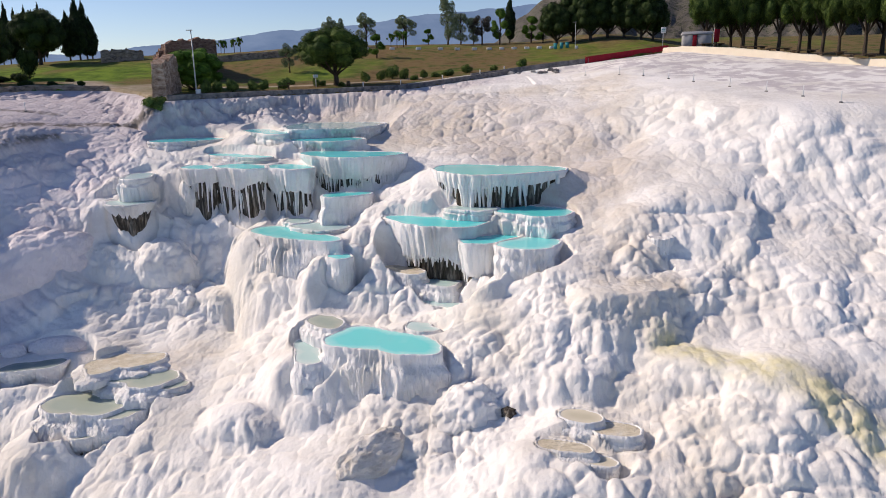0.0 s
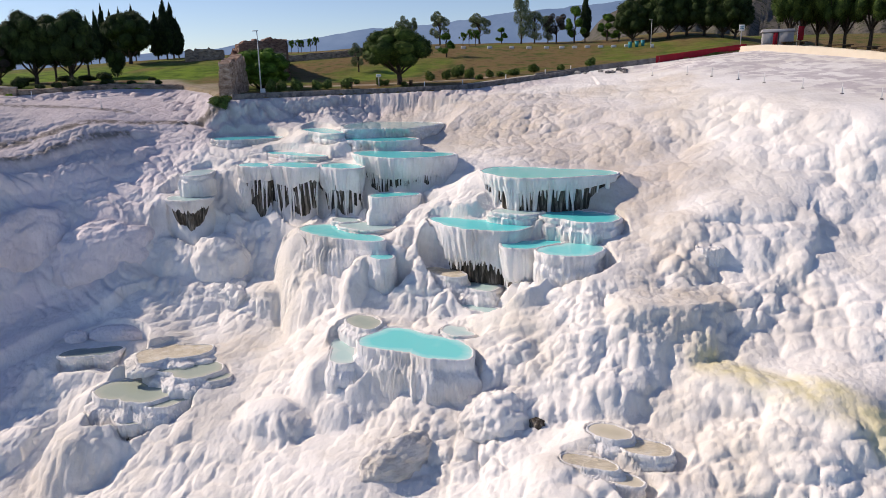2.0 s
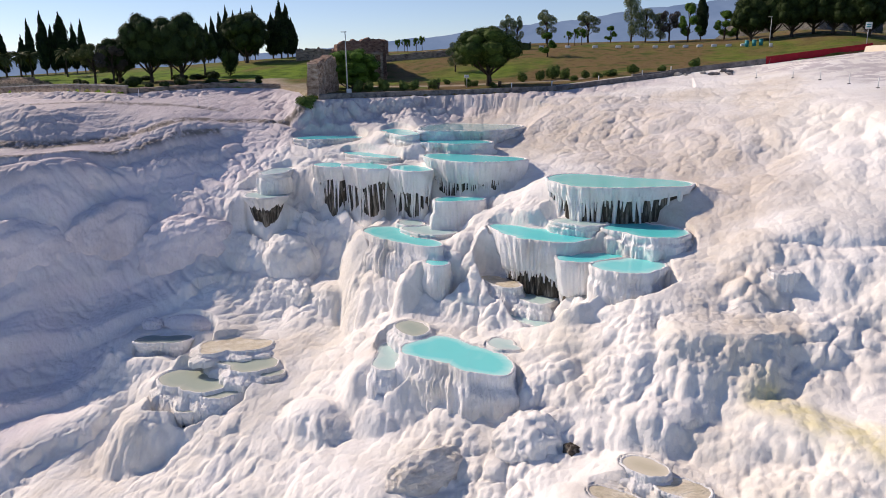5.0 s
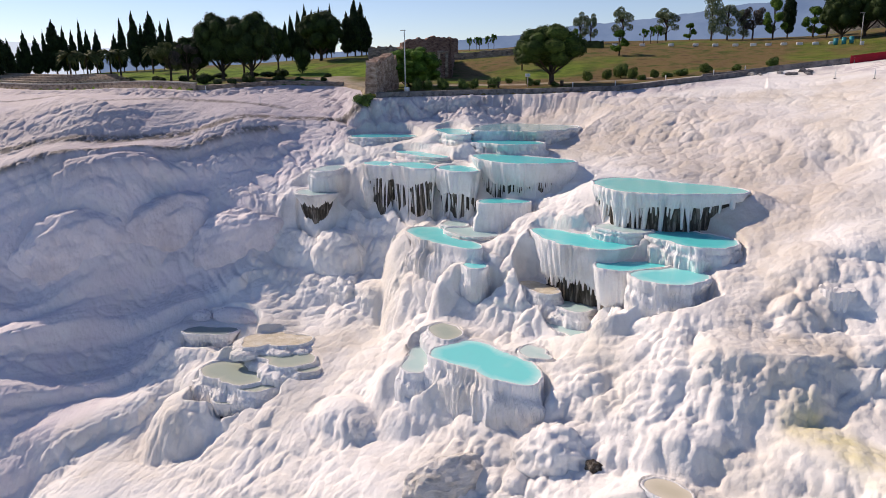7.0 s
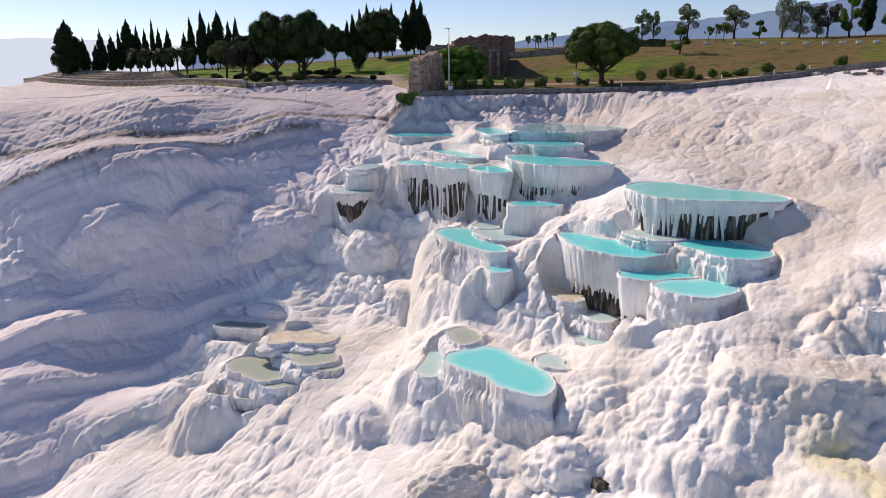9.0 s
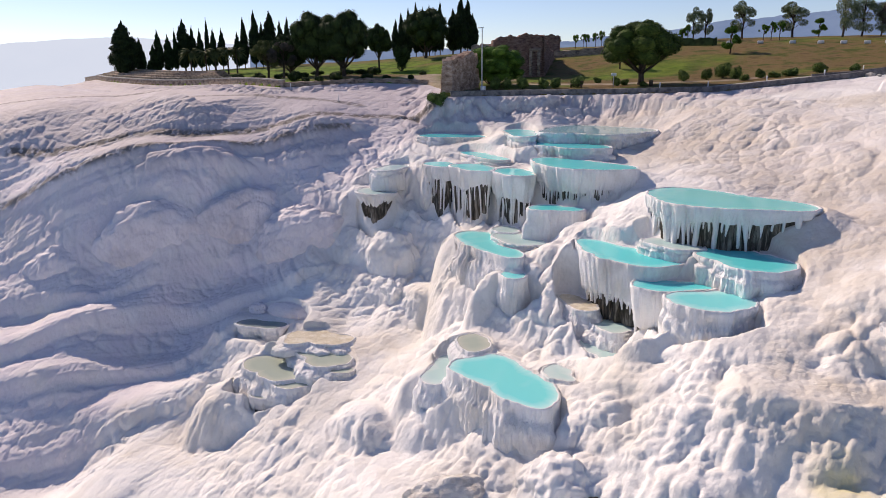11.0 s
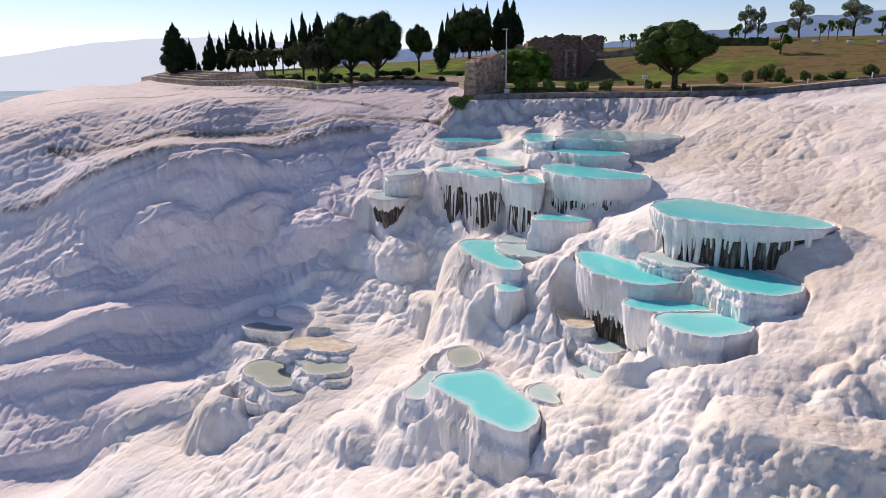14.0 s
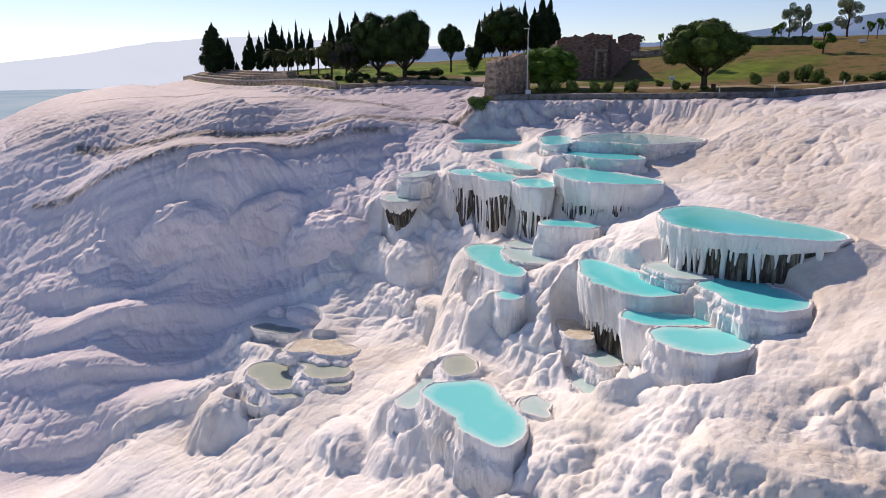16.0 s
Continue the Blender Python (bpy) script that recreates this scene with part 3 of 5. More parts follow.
def grid_object(name, xs, ys, zfun, mat, least=-1e9):
    gx, gy = np.meshgrid(xs, ys)
    gz, d, ox, oy = zfun(gx, gy)
    n, m = len(xs), len(ys)
    me = bpy.data.meshes.new(name)
    me.vertices.add(n * m)
    me.vertices.foreach_set("co", np.stack([gx + ox, gy + oy, gz], -1).reshape(-1).astype(np.float32))
    i = (np.arange(m - 1)[:, None] * n + np.arange(n - 1)[None, :]).reshape(-1)
    q = np.stack([i, i + 1, i + n + 1, i + n], -1)
    q = q[(d.reshape(-1)[q] > least).all(1)]
    me.loops.add(q.size)
    me.loops.foreach_set("vertex_index", q.reshape(-1).astype(np.int32))
    me.polygons.add(len(q))
    me.polygons.foreach_set("loop_start", np.arange(0, q.size, 4, dtype=np.int32))
    me.polygons.foreach_set("loop_total", np.full(len(q), 4, np.int32))
    me.polygons.foreach_set("use_smooth", np.ones(len(q), bool))
    me.update(calc_edges=True)
    me.materials.append(mat)
    return new(name, me), gx, gy, gz, d


def put_attr(me, name, values):
    a = me.attributes.new(name, "FLOAT", "POINT")
    a.data.foreach_set("value", np.ascontiguousarray(values, np.float32).reshape(-1))


def steps(*spans):
    out = []
    for a, b, s in spans:
        out += list(np.arange(a, b - 1e-6, s))
    return np.array(out + [spans[-1][1]])


def slope_ground(x, y):
    z, d, ox, oy = ground_shape(x, y)
    return z - 0.9 * smooth(0.3, 1.5, d) - 12 * smooth(6, 18, d), d, ox, oy


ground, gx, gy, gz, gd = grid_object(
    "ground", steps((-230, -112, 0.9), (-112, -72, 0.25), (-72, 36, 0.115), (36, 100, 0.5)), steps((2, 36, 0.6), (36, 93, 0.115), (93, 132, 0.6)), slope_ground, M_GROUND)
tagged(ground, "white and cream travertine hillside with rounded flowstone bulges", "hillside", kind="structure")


def near_line(x, y, pts, width):
    d = np.full(x.shape, 1e9)
    for (x0, y0), (x1, y1) in zip(pts, pts[1:]):
        ux, uy = x1 - x0, y1 - y0
        t = np.clip(((x - x0) * ux + (y - y0) * uy) / (ux * ux + uy * uy), 0, 1)
        d = np.minimum(d, np.hypot(x - x0 - t * ux, y - y0 - t * uy))
    return 1 - smooth(0.25 * width, width, d)


wob = fbm(gx * 0.25, gy * 0.25, 4, 33)
tan_mask = np.maximum.reduce([
    0.75 * near_line(gx, gy, [(20, 92), (17, 78), (16, 68), (13, 58), (14, 51)], 5.5), 0.8 * near_line(gx, gy, [(12, 92), (2, 92), (-12, 91)], 5), 0.9 * near_line(gx, gy, [(-6, 86), (4, 82), (10, 75), (12, 66)], 12),
    0.4 * smooth(-46, -66, gx) * smooth(18, 22.5, gz), 0.75 * near_line(gx, gy, [(-28, 55), (-22, 57.5), (-16, 57)], 4), 0.55 * near_line(gx, gy, [(-12, 54), (-8, 56)], 3),
    0.6 * near_line(gx, gy, [(8, 43), (13, 42), (16, 37)], 4), 0.5 * near_line(gx, gy, [(-40, 44), (-32, 46)], 5), near_line(gx, gy, [(13.5, 51.6), (17, 51.4)], 2.2)])
put_attr(ground.data, "ripple", np.maximum.reduce([np.exp(-(((gx - px) / rx) ** 2 + ((gy - py) / ry) ** 2) ** 2) for px, py, rx, ry in ((13.4, 51.8, 3.4, 1.9), (8, 72, 5, 2.6), (-27, 57, 4, 3), (9, 42, 3, 2.4))]))
put_attr(ground.data, "tan", tan_mask * smooth(0.30, 0.62, wob + 0.25 * tan_mask))
algae_mask = near_line(gx, gy, [(15.5, 47), (18, 45), (20.5, 43), (23, 41), (26, 38)], 2.0)
put_attr(ground.data, "algae", algae_mask * smooth(0.25, 0.55, wob + 0.2))
# marks the shaded gully, where the shade's tint goes into the colour
put_attr(ground.data, "shade_rose", smooth(-34, -42, gx - 0.25 * (gy - 60)))
# left plateau and brow: wear plus painted shade; upper slope and terrace: wear only
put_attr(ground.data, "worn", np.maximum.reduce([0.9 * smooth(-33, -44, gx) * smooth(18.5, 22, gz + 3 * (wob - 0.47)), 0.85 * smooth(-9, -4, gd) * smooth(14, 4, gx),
                                                0.45 * near_line(gx, gy, [(-4, 88), (5, 84), (10, 76), (11, 68)], 11), 0.9 * smooth(5, 9, 0.909 * (gx - 22) + 0.42 * (gy - 82)) * smooth(66, 74, gy) * smooth(0.42, 0.52, fbm(gx * 0.9, gy * 0.9, 4, 34))]))
crack_mask = np.maximum.reduce([near_line(gx, gy, [(-34, 85), (-40, 83.5), (-48, 75), (-58, 66.5), (-68, 61), (-80, 57)], 1.0),
                                0.8 * near_line(gx, gy, [(-45, 84), (-60, 78), (-80, 72), (-100, 66)], 1.1), 0.9 * near_line(gx, gy, [(-78, 50.2), (-64.5, 56.3), (-50.7, 68.1), (-41.6, 78.0)], 0.6)])
put_attr(ground.data, "crack", crack_mask)


# ---- helpers for things ----
def part(name, bm, material, parent=None, label="", smooth_faces=True):
    me = bpy.data.meshes.new(name)
    bm.to_mesh(me)
    bm.free()
    me.materials.append(material)
    if smooth_faces:
        me.polygons.foreach_set("use_smooth", np.ones(len(me.polygons), bool))
    ob = new(name, me)
    if parent:
        ob.parent = parent
    if label:
        ob["label"] = label
    return ob


def mesh_part(name, verts, faces, material, parent=None, label="", smooth_faces=True):
    me = bpy.data.meshes.new(name)
    me.from_pydata([tuple(v) for v in verts], [], [tuple(int(i) for i in f) for f in faces])
    me.materials.append(material)
    if smooth_faces:
        me.polygons.foreach_set("use_smooth", np.ones(len(me.polygons), bool))
    ob = new(name, me)
    if parent:
        ob.parent = parent
    if label:
        ob["label"] = label
    return ob


def thing(name, place, label, category, group=""):
    ob = new(name)
    ob.location = place
    return tagged(ob, label, category, group)


def loft(rows, closed=True):
    """Faces between rings of equal length; rows: list of (n, 3) arrays."""
    n = len(rows[0])
    verts = np.concatenate(rows)
    faces = []
    last = n if closed else n - 1
    for r in range(len(rows) - 1):
        for i in range(last):
            j = (i + 1) % n
            faces.append((r * n + i, r * n + j, (r + 1) * n + j, (r + 1) * n + i))
    return verts, faces


def ridges(arc, spacing, seed):
    """Round columns along a wall, of uneven width: 1 on the crests."""
    return domes(arc / spacing, np.full(np.shape(arc), 0.5) + seed * 3.0, seed)


# ---- travertine pools ----
def drip_mesh(name, seed, blunt):
    """A hanging stalactite, 1 long and about 1 wide, tip at -1."""
    g = random.Random(seed)
    rows, a = [], np.linspace(0, 2 * math.pi, 7, endpoint=False)
    ox = oy = 0.0
    for s, r in ((0.12, 0.60), (0.0, 0.55), (-0.2, 0.42), (-0.45, 0.34), (-0.7, 0.25), (-0.88, 0.16 + 0.12 * blunt), (-1.0, 0.03 + 0.16 * blunt)):
        ox, oy = ox + g.uniform(-0.07, 0.07), oy + g.uniform(-0.07, 0.07)
        rr = r * (1 + 0.18 * np.sin(a * 2 + seed + s * 5))
        rows.append(np.stack([ox + rr * np.cos(a), oy + rr * np.sin(a), s + 0 * a], -1))
    v, f = loft(rows)
    me = bpy.data.meshes.new(name)
    me.from_pydata([tuple(q) for q in v], [], [tuple(int(i) for i in q) for q in f])
    me.polygons.foreach_set("use_smooth", np.ones(len(me.polygons), bool))
    me.materials.append(M_WALL)
    return me


DRIPS = [drip_mesh("stalactite", 3 + i, i / 5) for i in range(6)]


def build_pool(key, label, water_mat, style="solid", taper=0.5, rim=0.15, drip=0.5, flute=1.0, every=0.2, thick=1.0, group="travertine pools"):
    px, py, pz, wall, radii = POOLS[key]
    seed = sum(ord(ch) * (i + 3) for i, ch in enumerate(key))
    g = random.Random(seed)
    n = int(np.clip(2 * math.pi * radii.mean() / 0.075, 60, 460))
    th = np.linspace(0, 2 * math.pi, n, endpoint=False)
    arc = th * radii.mean()
    wob1 = np.array([noise.noise((math.cos(t) * 2.5, math.sin(t) * 2.5, seed * 0.37)) for t in th])
    wob2 = np.array([noise.noise((math.cos(t) * 9, math.sin(t) * 9, seed * 0.61)) for t in th])
    wob3 = np.array([noise.noise((math.cos(t) * 26, math.sin(t) * 26, seed * 0.23)) for t in th])
    size = min(1.0, radii.mean() / 2.5)
    r = radius_at(radii, th) * (1 + 0.05 * wob1) + size * (0.12 * wob2 + 0.06 * wob3 + 0.40 * (ridges(arc, 1.25, seed + 1) - 0.8) + 0.5 * (ridges(arc, 2.9, seed + 4) - 0.8))
    cs, sn = np.cos(th), np.sin(th)
    top = thing("travertine_pool", (px, py, pz), label, "pool", group)

    def ring(off, z, rough=0.0):
        rr = np.maximum(r + off, 0.05)
        if rough:
            zz = float(np.mean(z))
            rr = rr + rough * np.array([noise.noise((px + q * c * 1.1, py + q * d * 1.1, zz * 0.55)) + 0.5 * noise.noise((q * c * 3.1 + seed, q * d * 3.1, zz * 1.6)) for q, c, d in zip(rr, cs, sn)])
        return np.stack([rr * cs, rr * sn, z + 0 * cs], -1)

    rows, shore = [], []
    for f in (0.0, 0.25, 0.5, 0.7, 0.82, 0.9, 0.96, 1.0):
        rows.append(np.stack([r * f * cs, r * f * sn, 0 * cs], -1))
        shore.append(np.clip((1 - f) * r / 1.6, 0, 1))
    v, f = loft(rows)
    w = mesh_part("water", v, f, water_mat, top)
    put_attr(w.data, "shore", np.concatenate(shore))
    lip = 0.035 + 0.03 * wob2 + 0.03 * wob3 + 0.02 * ridges(arc, 0.4, seed)
    sway = arc + 0.25 * wob1
    col = 0.5 + (ridges(sway, 0.95, seed) - 0.8) * 1.3 + (ridges(sway, 0.42, seed + 5) - 0.8) * 0.75 + (ridges(arc, 0.22, seed + 9) - 0.8) * 0.4
    rows = [ring(-0.22, -0.30), ring(-0.08, -0.05), ring(-0.02, lip * 0.6), ring(rim * 0.35, lip), ring(rim * 0.75, lip * 0.85), ring(rim + 0.03, lip - 0.10)]
    if style == "curtain":
        tall = 0.35 + 0.65 * smooth(-0.3, 0.55, np.cos(th - front_of(key)))
        low = tall * wall * drip * (0.8 + 0.55 * vnoise(arc * 0.55, 0 * arc, seed) + 0.22 * ridges(arc, 0.4, seed + 2))
        for s in (0.1, 0.2, 0.32, 0.45, 0.6, 0.75, 0.9, 1.0):
            rows.append(ring(rim + flute * 0.34 * (col - 0.45) * smooth(0, 0.3, s) - taper * s * 0.45, -low * s - 0.1, 0.10 * s))
        rows.append(ring(rim - taper * 0.45 - 0.20, -low * 0.98 - 0.1))
        rows.append(ring(rim - taper * 0.45 - 0.28, -low * 0.4 - 0.1))
        v, f = loft(rows)
        hang = mesh_part("hanging_wall", v, f, M_WALL, top)
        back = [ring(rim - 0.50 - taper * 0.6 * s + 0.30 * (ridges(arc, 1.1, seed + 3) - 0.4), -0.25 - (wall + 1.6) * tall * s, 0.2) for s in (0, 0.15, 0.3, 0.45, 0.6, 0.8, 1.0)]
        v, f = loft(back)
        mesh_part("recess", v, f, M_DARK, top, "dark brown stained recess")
        # stalactites along the visible front
        i, room = 0.0, wall * (1 - drip)
        while i < n:
            j = int(i) % n
            i += every * (0.55 + 0.9 * g.random()) / (radii.mean() * 2 * math.pi / n)
            if math.cos(th[j] - front_of(key)) < -0.2 or g.random() < 0.12:
                continue
            long = g.random() ** 1.4
            if thick > 1 and g.random() < 0.4:
                long = 1.4
            length, wide = tall[j] * room * (0.22 + 0.95 * long), thick * (0.14 + 0.16 * long + 0.06 * g.random())
            rr = r[j] + rim - taper * 0.45 - 0.08 - 0.12 * g.random()
            d = new("stalactite", DRIPS[g.randrange(6)])
            d.parent = hang
            d.matrix_local = pose(rr * cs[j], rr * sn[j], -low[j] + 0.05, g.uniform(-4, 4), g.uniform(-4, 4), g.uniform(0, 360)) @ Matrix.Diagonal((wide, wide, length + 0.25, 1))
    else:
        for s in (0.04, 0.09, 0.15, 0.22, 0.29, 0.36, 0.43, 0.5, 0.57, 0.64, 0.72, 0.8, 0.9, 1.0, 1.2, 1.5, 1.9):
            flare = -taper * smooth(0, 1, min(s, 1.0)) + flute * 0.40 * (col - 0.55) * smooth(0.02, 0.3, s) + 0.15 * wob1 * s + 0.20 * smooth(0.0, 0.12, s - 0.42 + 0.35 * wob1) - 0.12 * smooth(0.1, 0.3, s) * smooth(0.5, 0.3, s)
            rows.append(ring(rim + 0.03 + flare * size, -wall * s - 0.08, 0.36 * smooth(0.05, 0.4, s) * size))
        v, f = loft(rows)
        mesh_part("basin_wall", v, f, M_WALL, top)
    return top


build_pool("U", "wide shallow grey-teal pool on the upper terrace", M_TEAL, taper=0.3)
build_pool("U2", "small pale turquoise pool on the upper terrace", M_TURQ, taper=0.3)
build_pool("U3", "turquoise pool below the grey-teal pool", M_TURQ, taper=0.3)
build_pool("L", "long turquoise pool at the foot of the brow", M_TURQ, taper=0.2)
build_pool("N1", "narrow turquoise pool between white rims", M_TURQ, taper=0.2)
build_pool("N2a", "turquoise pool with a dripping stalactite curtain", M_TURQ, "curtain", 0.9, drip=0.25, every=0.26)
build_pool("N2b", "turquoise pool over a dark cave with hanging stalactites", M_TURQ, "curtain", 1.0, drip=0.25, every=0.26)
build_pool("N2c", "turquoise pool with a fluted dripping wall", M_TURQ, "curtain", 0.9, drip=0.36, every=0.26)
build_pool("Q", "long turquoise pool with a fringe of dark-backed stalactites", M_TURQ, "curtain", 0.9, drip=0.5)
build_pool("Q2", "small turquoise pool with a fluted white wall", M_TURQ, taper=-0.1)
build_pool("P", "broad turquoise pool on a wall with dark arched recesses", M_DEEP, "curtain", 0.5, drip=0.30, every=0.36, thick=1.35)
build_pool("S2", "shallow pale turquoise pool beside a deeper one", M_PALE, taper=0.2)
build_pool("S", "bright turquoise pool below the arched wall", M_TURQ, taper=0.1)
build_pool("R", "long turquoise pool on a tall dripping wall", M_TURQ, "curtain", 0.9, drip=0.78)
build_pool("T2", "narrow turquoise pool with stalactites at its foot", M_TURQ, "curtain", 0.8, drip=0.72)
build_pool("T", "round turquoise pool on a tapering fluted block", M_AQUA, taper=0.15)
build_pool("V", "bean-shaped turquoise pool on a fluted wall", M_AQUA, taper=-0.4)
build_pool("V2", "shallow pale basin with a thin brown rim", M_PALE, taper=0.15, rim=0.12)
build_pool("V3", "tiny pale basin above the bean-shaped pool", M_PALE, taper=0.15, rim=0.12)
build_pool("W", "small turquoise pool on a tapering white pillar", M_TURQ, taper=-0.1)
build_pool("F", "large bright turquoise pool on a high fluted wall", M_AQUA, taper=-0.45)
build_pool("Fs", "small grey-green basin with a thin brown rim", M_GREY, taper=-0.7, rim=0.12)
build_pool("M", "small pale pool on a mushroom-shaped ledge over a dark hollow", M_PALE, "curtain", 2.2, drip=0.3)
build_pool("M2", "small pale pool on a white ledge", M_PALE, taper=0.05)
build_pool("H", "dark shaded pool in a white bowl", M_SHADE, taper=1.1)
build_pool("G1", "shallow grey-green terrace pool", M_GREY, taper=-0.7, rim=0.12)
build_pool("G2", "shallow grey-green terrace pool with a white rim", M_GREY, taper=-0.7, rim=0.12)
build_pool("G3", "wet sand-coloured shallow basin above the grey-green pools", M_RIPPLE, taper=-0.7, rim=0.12)
build_pool("G4", "narrow grey-green basin below the terrace pools", M_GREY, taper=-0.7, rim=0.12)
build_pool("G5", "pale green basin fringed with short stalactites", M_GREY, "curtain", 0.5, drip=0.55, every=0.2, rim=0.12)
build_pool("G6", "tiny yellow-green basin below the terrace pools", M_SAND, taper=-0.5, rim=0.12)
build_pool("G7", "crescent-shaped grey-green basin with a thin rim", M_GREY, taper=-0.5, rim=0.12)
build_pool("K1", "small shallow sand-coloured basin on the lower slope", M_SAND, taper=-0.7, rim=0.12)
build_pool("K2", "narrow shallow sand-coloured basin on the lower slope", M_RIPPLE, taper=-0.7, rim=0.12)
build_pool("K3", "shallow sand-coloured basin on a fluted white foot", M_SAND, taper=0.1, rim=0.12)
build_pool("K4", "fan-shaped rippled sand-coloured basin with a thick rim", M_RIPPLE, taper=0.1, rim=0.16)
build_pool("B1", "dry cream basin below the dripping wall", M_RIPPLE, taper=-0.7)
build_pool("B2", "shallow whitish basin on a white ledge", M_PALE, taper=-0.7)
build_pool("B4", "thin sheet of pale water on white flowstone", M_PALE, taper=-0.7)
build_pool("Fr", "shallow pale puddle beside the bright pool", M_PALE, taper=-0.7, rim=0.12)
build_pool("Fl", "shallow pale basin beside the bright pool", M_PALE, taper=-0.7, rim=0.12)


# ---- park, plain and distance ----
k = Mat("park_ground", 0.95, 0.1)
green = k.ramp(k.noise(0.35, 5, 0.6), (0.35, (0.06, 0.115, 0.012)), (0.6, (0.15, 0.235, 0.025)))
dry = k.ramp(k.noise(0.3, 6, 0.65), (0.33, (0.11, 0.075, 0.035)), (0.46, (0.20, 0.135, 0.062)), (0.54, (0.15, 0.12, 0.045)), (0.64, (0.065, 0.09, 0.02)))
dirt = k.ramp(k.noise(0.8, 5, 0.65), (0.35, (0.32, 0.25, 0.18)), (0.65, (0.46, 0.39, 0.31)))
c = k.mix(dry, green, k.attr("green"))
c = k.mix(c, dirt, k.attr("dirt"))
k.color(c)
k.bump(k.noise(3.0, 5, 0.7), 0.2)
M_PARK = k.m


def park_surface(x, y):
    d = rim_distance(x, y)
    return park_z(x, y) + 0.25 * (fbm(x * 0.1, y * 0.1, 3, 50) - 0.5) - 4.0 * smooth(0.1, -1.2, d), d, 0, 0


park, kx, ky, kz, kd = grid_object("park_ground", steps((-235, -70, 2.0), (-70, 60, 0.7), (60, 262, 3.0)), steps((44, 80, 2.0), (80, 135, 0.7), (135, 420, 4.0)), park_surface, M_PARK, -2.5)
tagged(park, "park ground with green lawn, dry grass and bare paths", "ground", kind="structure")
gw = fbm(kx * 0.08, ky * 0.08, 4, 60)
lawn = np.maximum(smooth(-42, -52, kx) * smooth(160, 140, ky), 0.8 * near_line(kx, ky, [(-36, 112), (-24, 118), (-18, 130)], 9))
put_attr(park.data, "green", np.clip(np.maximum(lawn * smooth(0.36, 0.50, gw + 0.10 * smooth(-62, -80, kx)), 0.55 * smooth(0.52, 0.66, gw)), 0, 1))
put_attr(park.data, "dirt", np.maximum.reduce([near_line(kx, ky, [(-46, 100), (-55, 112), (-60, 122)], 4.5), near_line(kx, ky, [(-32, 104), (-20, 106), (-4, 118)], 2.2),
                                               0.8 * near_line(kx, ky, [(-38, 92), (-44, 101), (-40, 110)], 6)]) * smooth(0.3, 0.5, gw + 0.1))

# haze painted in: the plain glows blue-grey instead of being lit
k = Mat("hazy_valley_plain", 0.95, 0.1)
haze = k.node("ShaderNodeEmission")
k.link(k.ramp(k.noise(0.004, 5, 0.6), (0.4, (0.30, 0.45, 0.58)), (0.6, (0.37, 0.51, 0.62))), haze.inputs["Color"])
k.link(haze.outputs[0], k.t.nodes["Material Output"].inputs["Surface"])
bm = bmesh.new()
bmesh.ops.create_circle(bm, cap_ends=True, segments=96, radius=4700)
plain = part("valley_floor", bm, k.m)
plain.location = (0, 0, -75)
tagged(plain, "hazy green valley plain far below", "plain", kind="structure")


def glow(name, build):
    """A far backdrop, its haze painted into the colour: a plain emission."""
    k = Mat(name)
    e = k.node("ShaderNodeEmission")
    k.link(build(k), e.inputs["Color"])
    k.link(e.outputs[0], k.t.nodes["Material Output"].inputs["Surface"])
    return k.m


# ridge colours with the haze already in them, blue and then almost sky-pale
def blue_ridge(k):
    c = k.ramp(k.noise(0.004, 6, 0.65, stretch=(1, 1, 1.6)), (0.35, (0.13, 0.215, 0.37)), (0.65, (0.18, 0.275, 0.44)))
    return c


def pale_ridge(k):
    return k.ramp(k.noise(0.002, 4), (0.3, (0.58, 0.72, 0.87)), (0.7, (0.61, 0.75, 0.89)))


def skyline(name, far, points, mat, label, low=-80.0, rough=0.12):
    """A ridge round the horizon: points are (degrees from +y, degrees up)."""
    az = np.arange(points[0][0], points[-1][0], 0.12)
    el = np.interp(az, [p[0] for p in points], [p[1] for p in points])
    el = el + rough * (fbm(az * 0.9, az * 0 + far, 5, 3) - 0.5) * 2
    verts, faces, m = [], [], 7
    for i, (a, e) in enumerate(zip(az, el)):
        top = 30 + far * math.tan(radians(e))
        for j in range(m):
            f = j / (m - 1)
            r = far - 500 * (1 - f) + 60 * noise.noise((a * 0.8, j * 0.9, far))
            verts.append((r * math.sin(radians(a)), r * math.cos(radians(a)), low + (top - low) * f ** 0.9))
    for i in range(len(az) - 1):
        for j in range(m - 1):
            q = i * m + j
            faces.append((q, q + m, q + m + 1, q + 1))
    ob = mesh_part(name, verts, faces, mat)
    return tagged(ob, label, "mountains", kind="structure")


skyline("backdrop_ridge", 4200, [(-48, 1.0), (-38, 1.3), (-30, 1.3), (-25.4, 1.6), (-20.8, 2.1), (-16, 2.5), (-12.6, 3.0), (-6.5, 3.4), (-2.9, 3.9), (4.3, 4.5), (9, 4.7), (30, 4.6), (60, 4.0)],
        glow("haze_blue_mountain", blue_ridge), "long blue hazy mountain ridge on the horizon")
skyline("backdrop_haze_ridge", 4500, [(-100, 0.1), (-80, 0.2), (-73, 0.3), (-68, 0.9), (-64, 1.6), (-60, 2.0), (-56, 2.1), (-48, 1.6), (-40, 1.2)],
        glow("haze_pale_mountain", pale_ridge), "pale mountain lost in bright haze", rough=0.06)
k = Mat("rocky_hill", 0.95, 0.1)
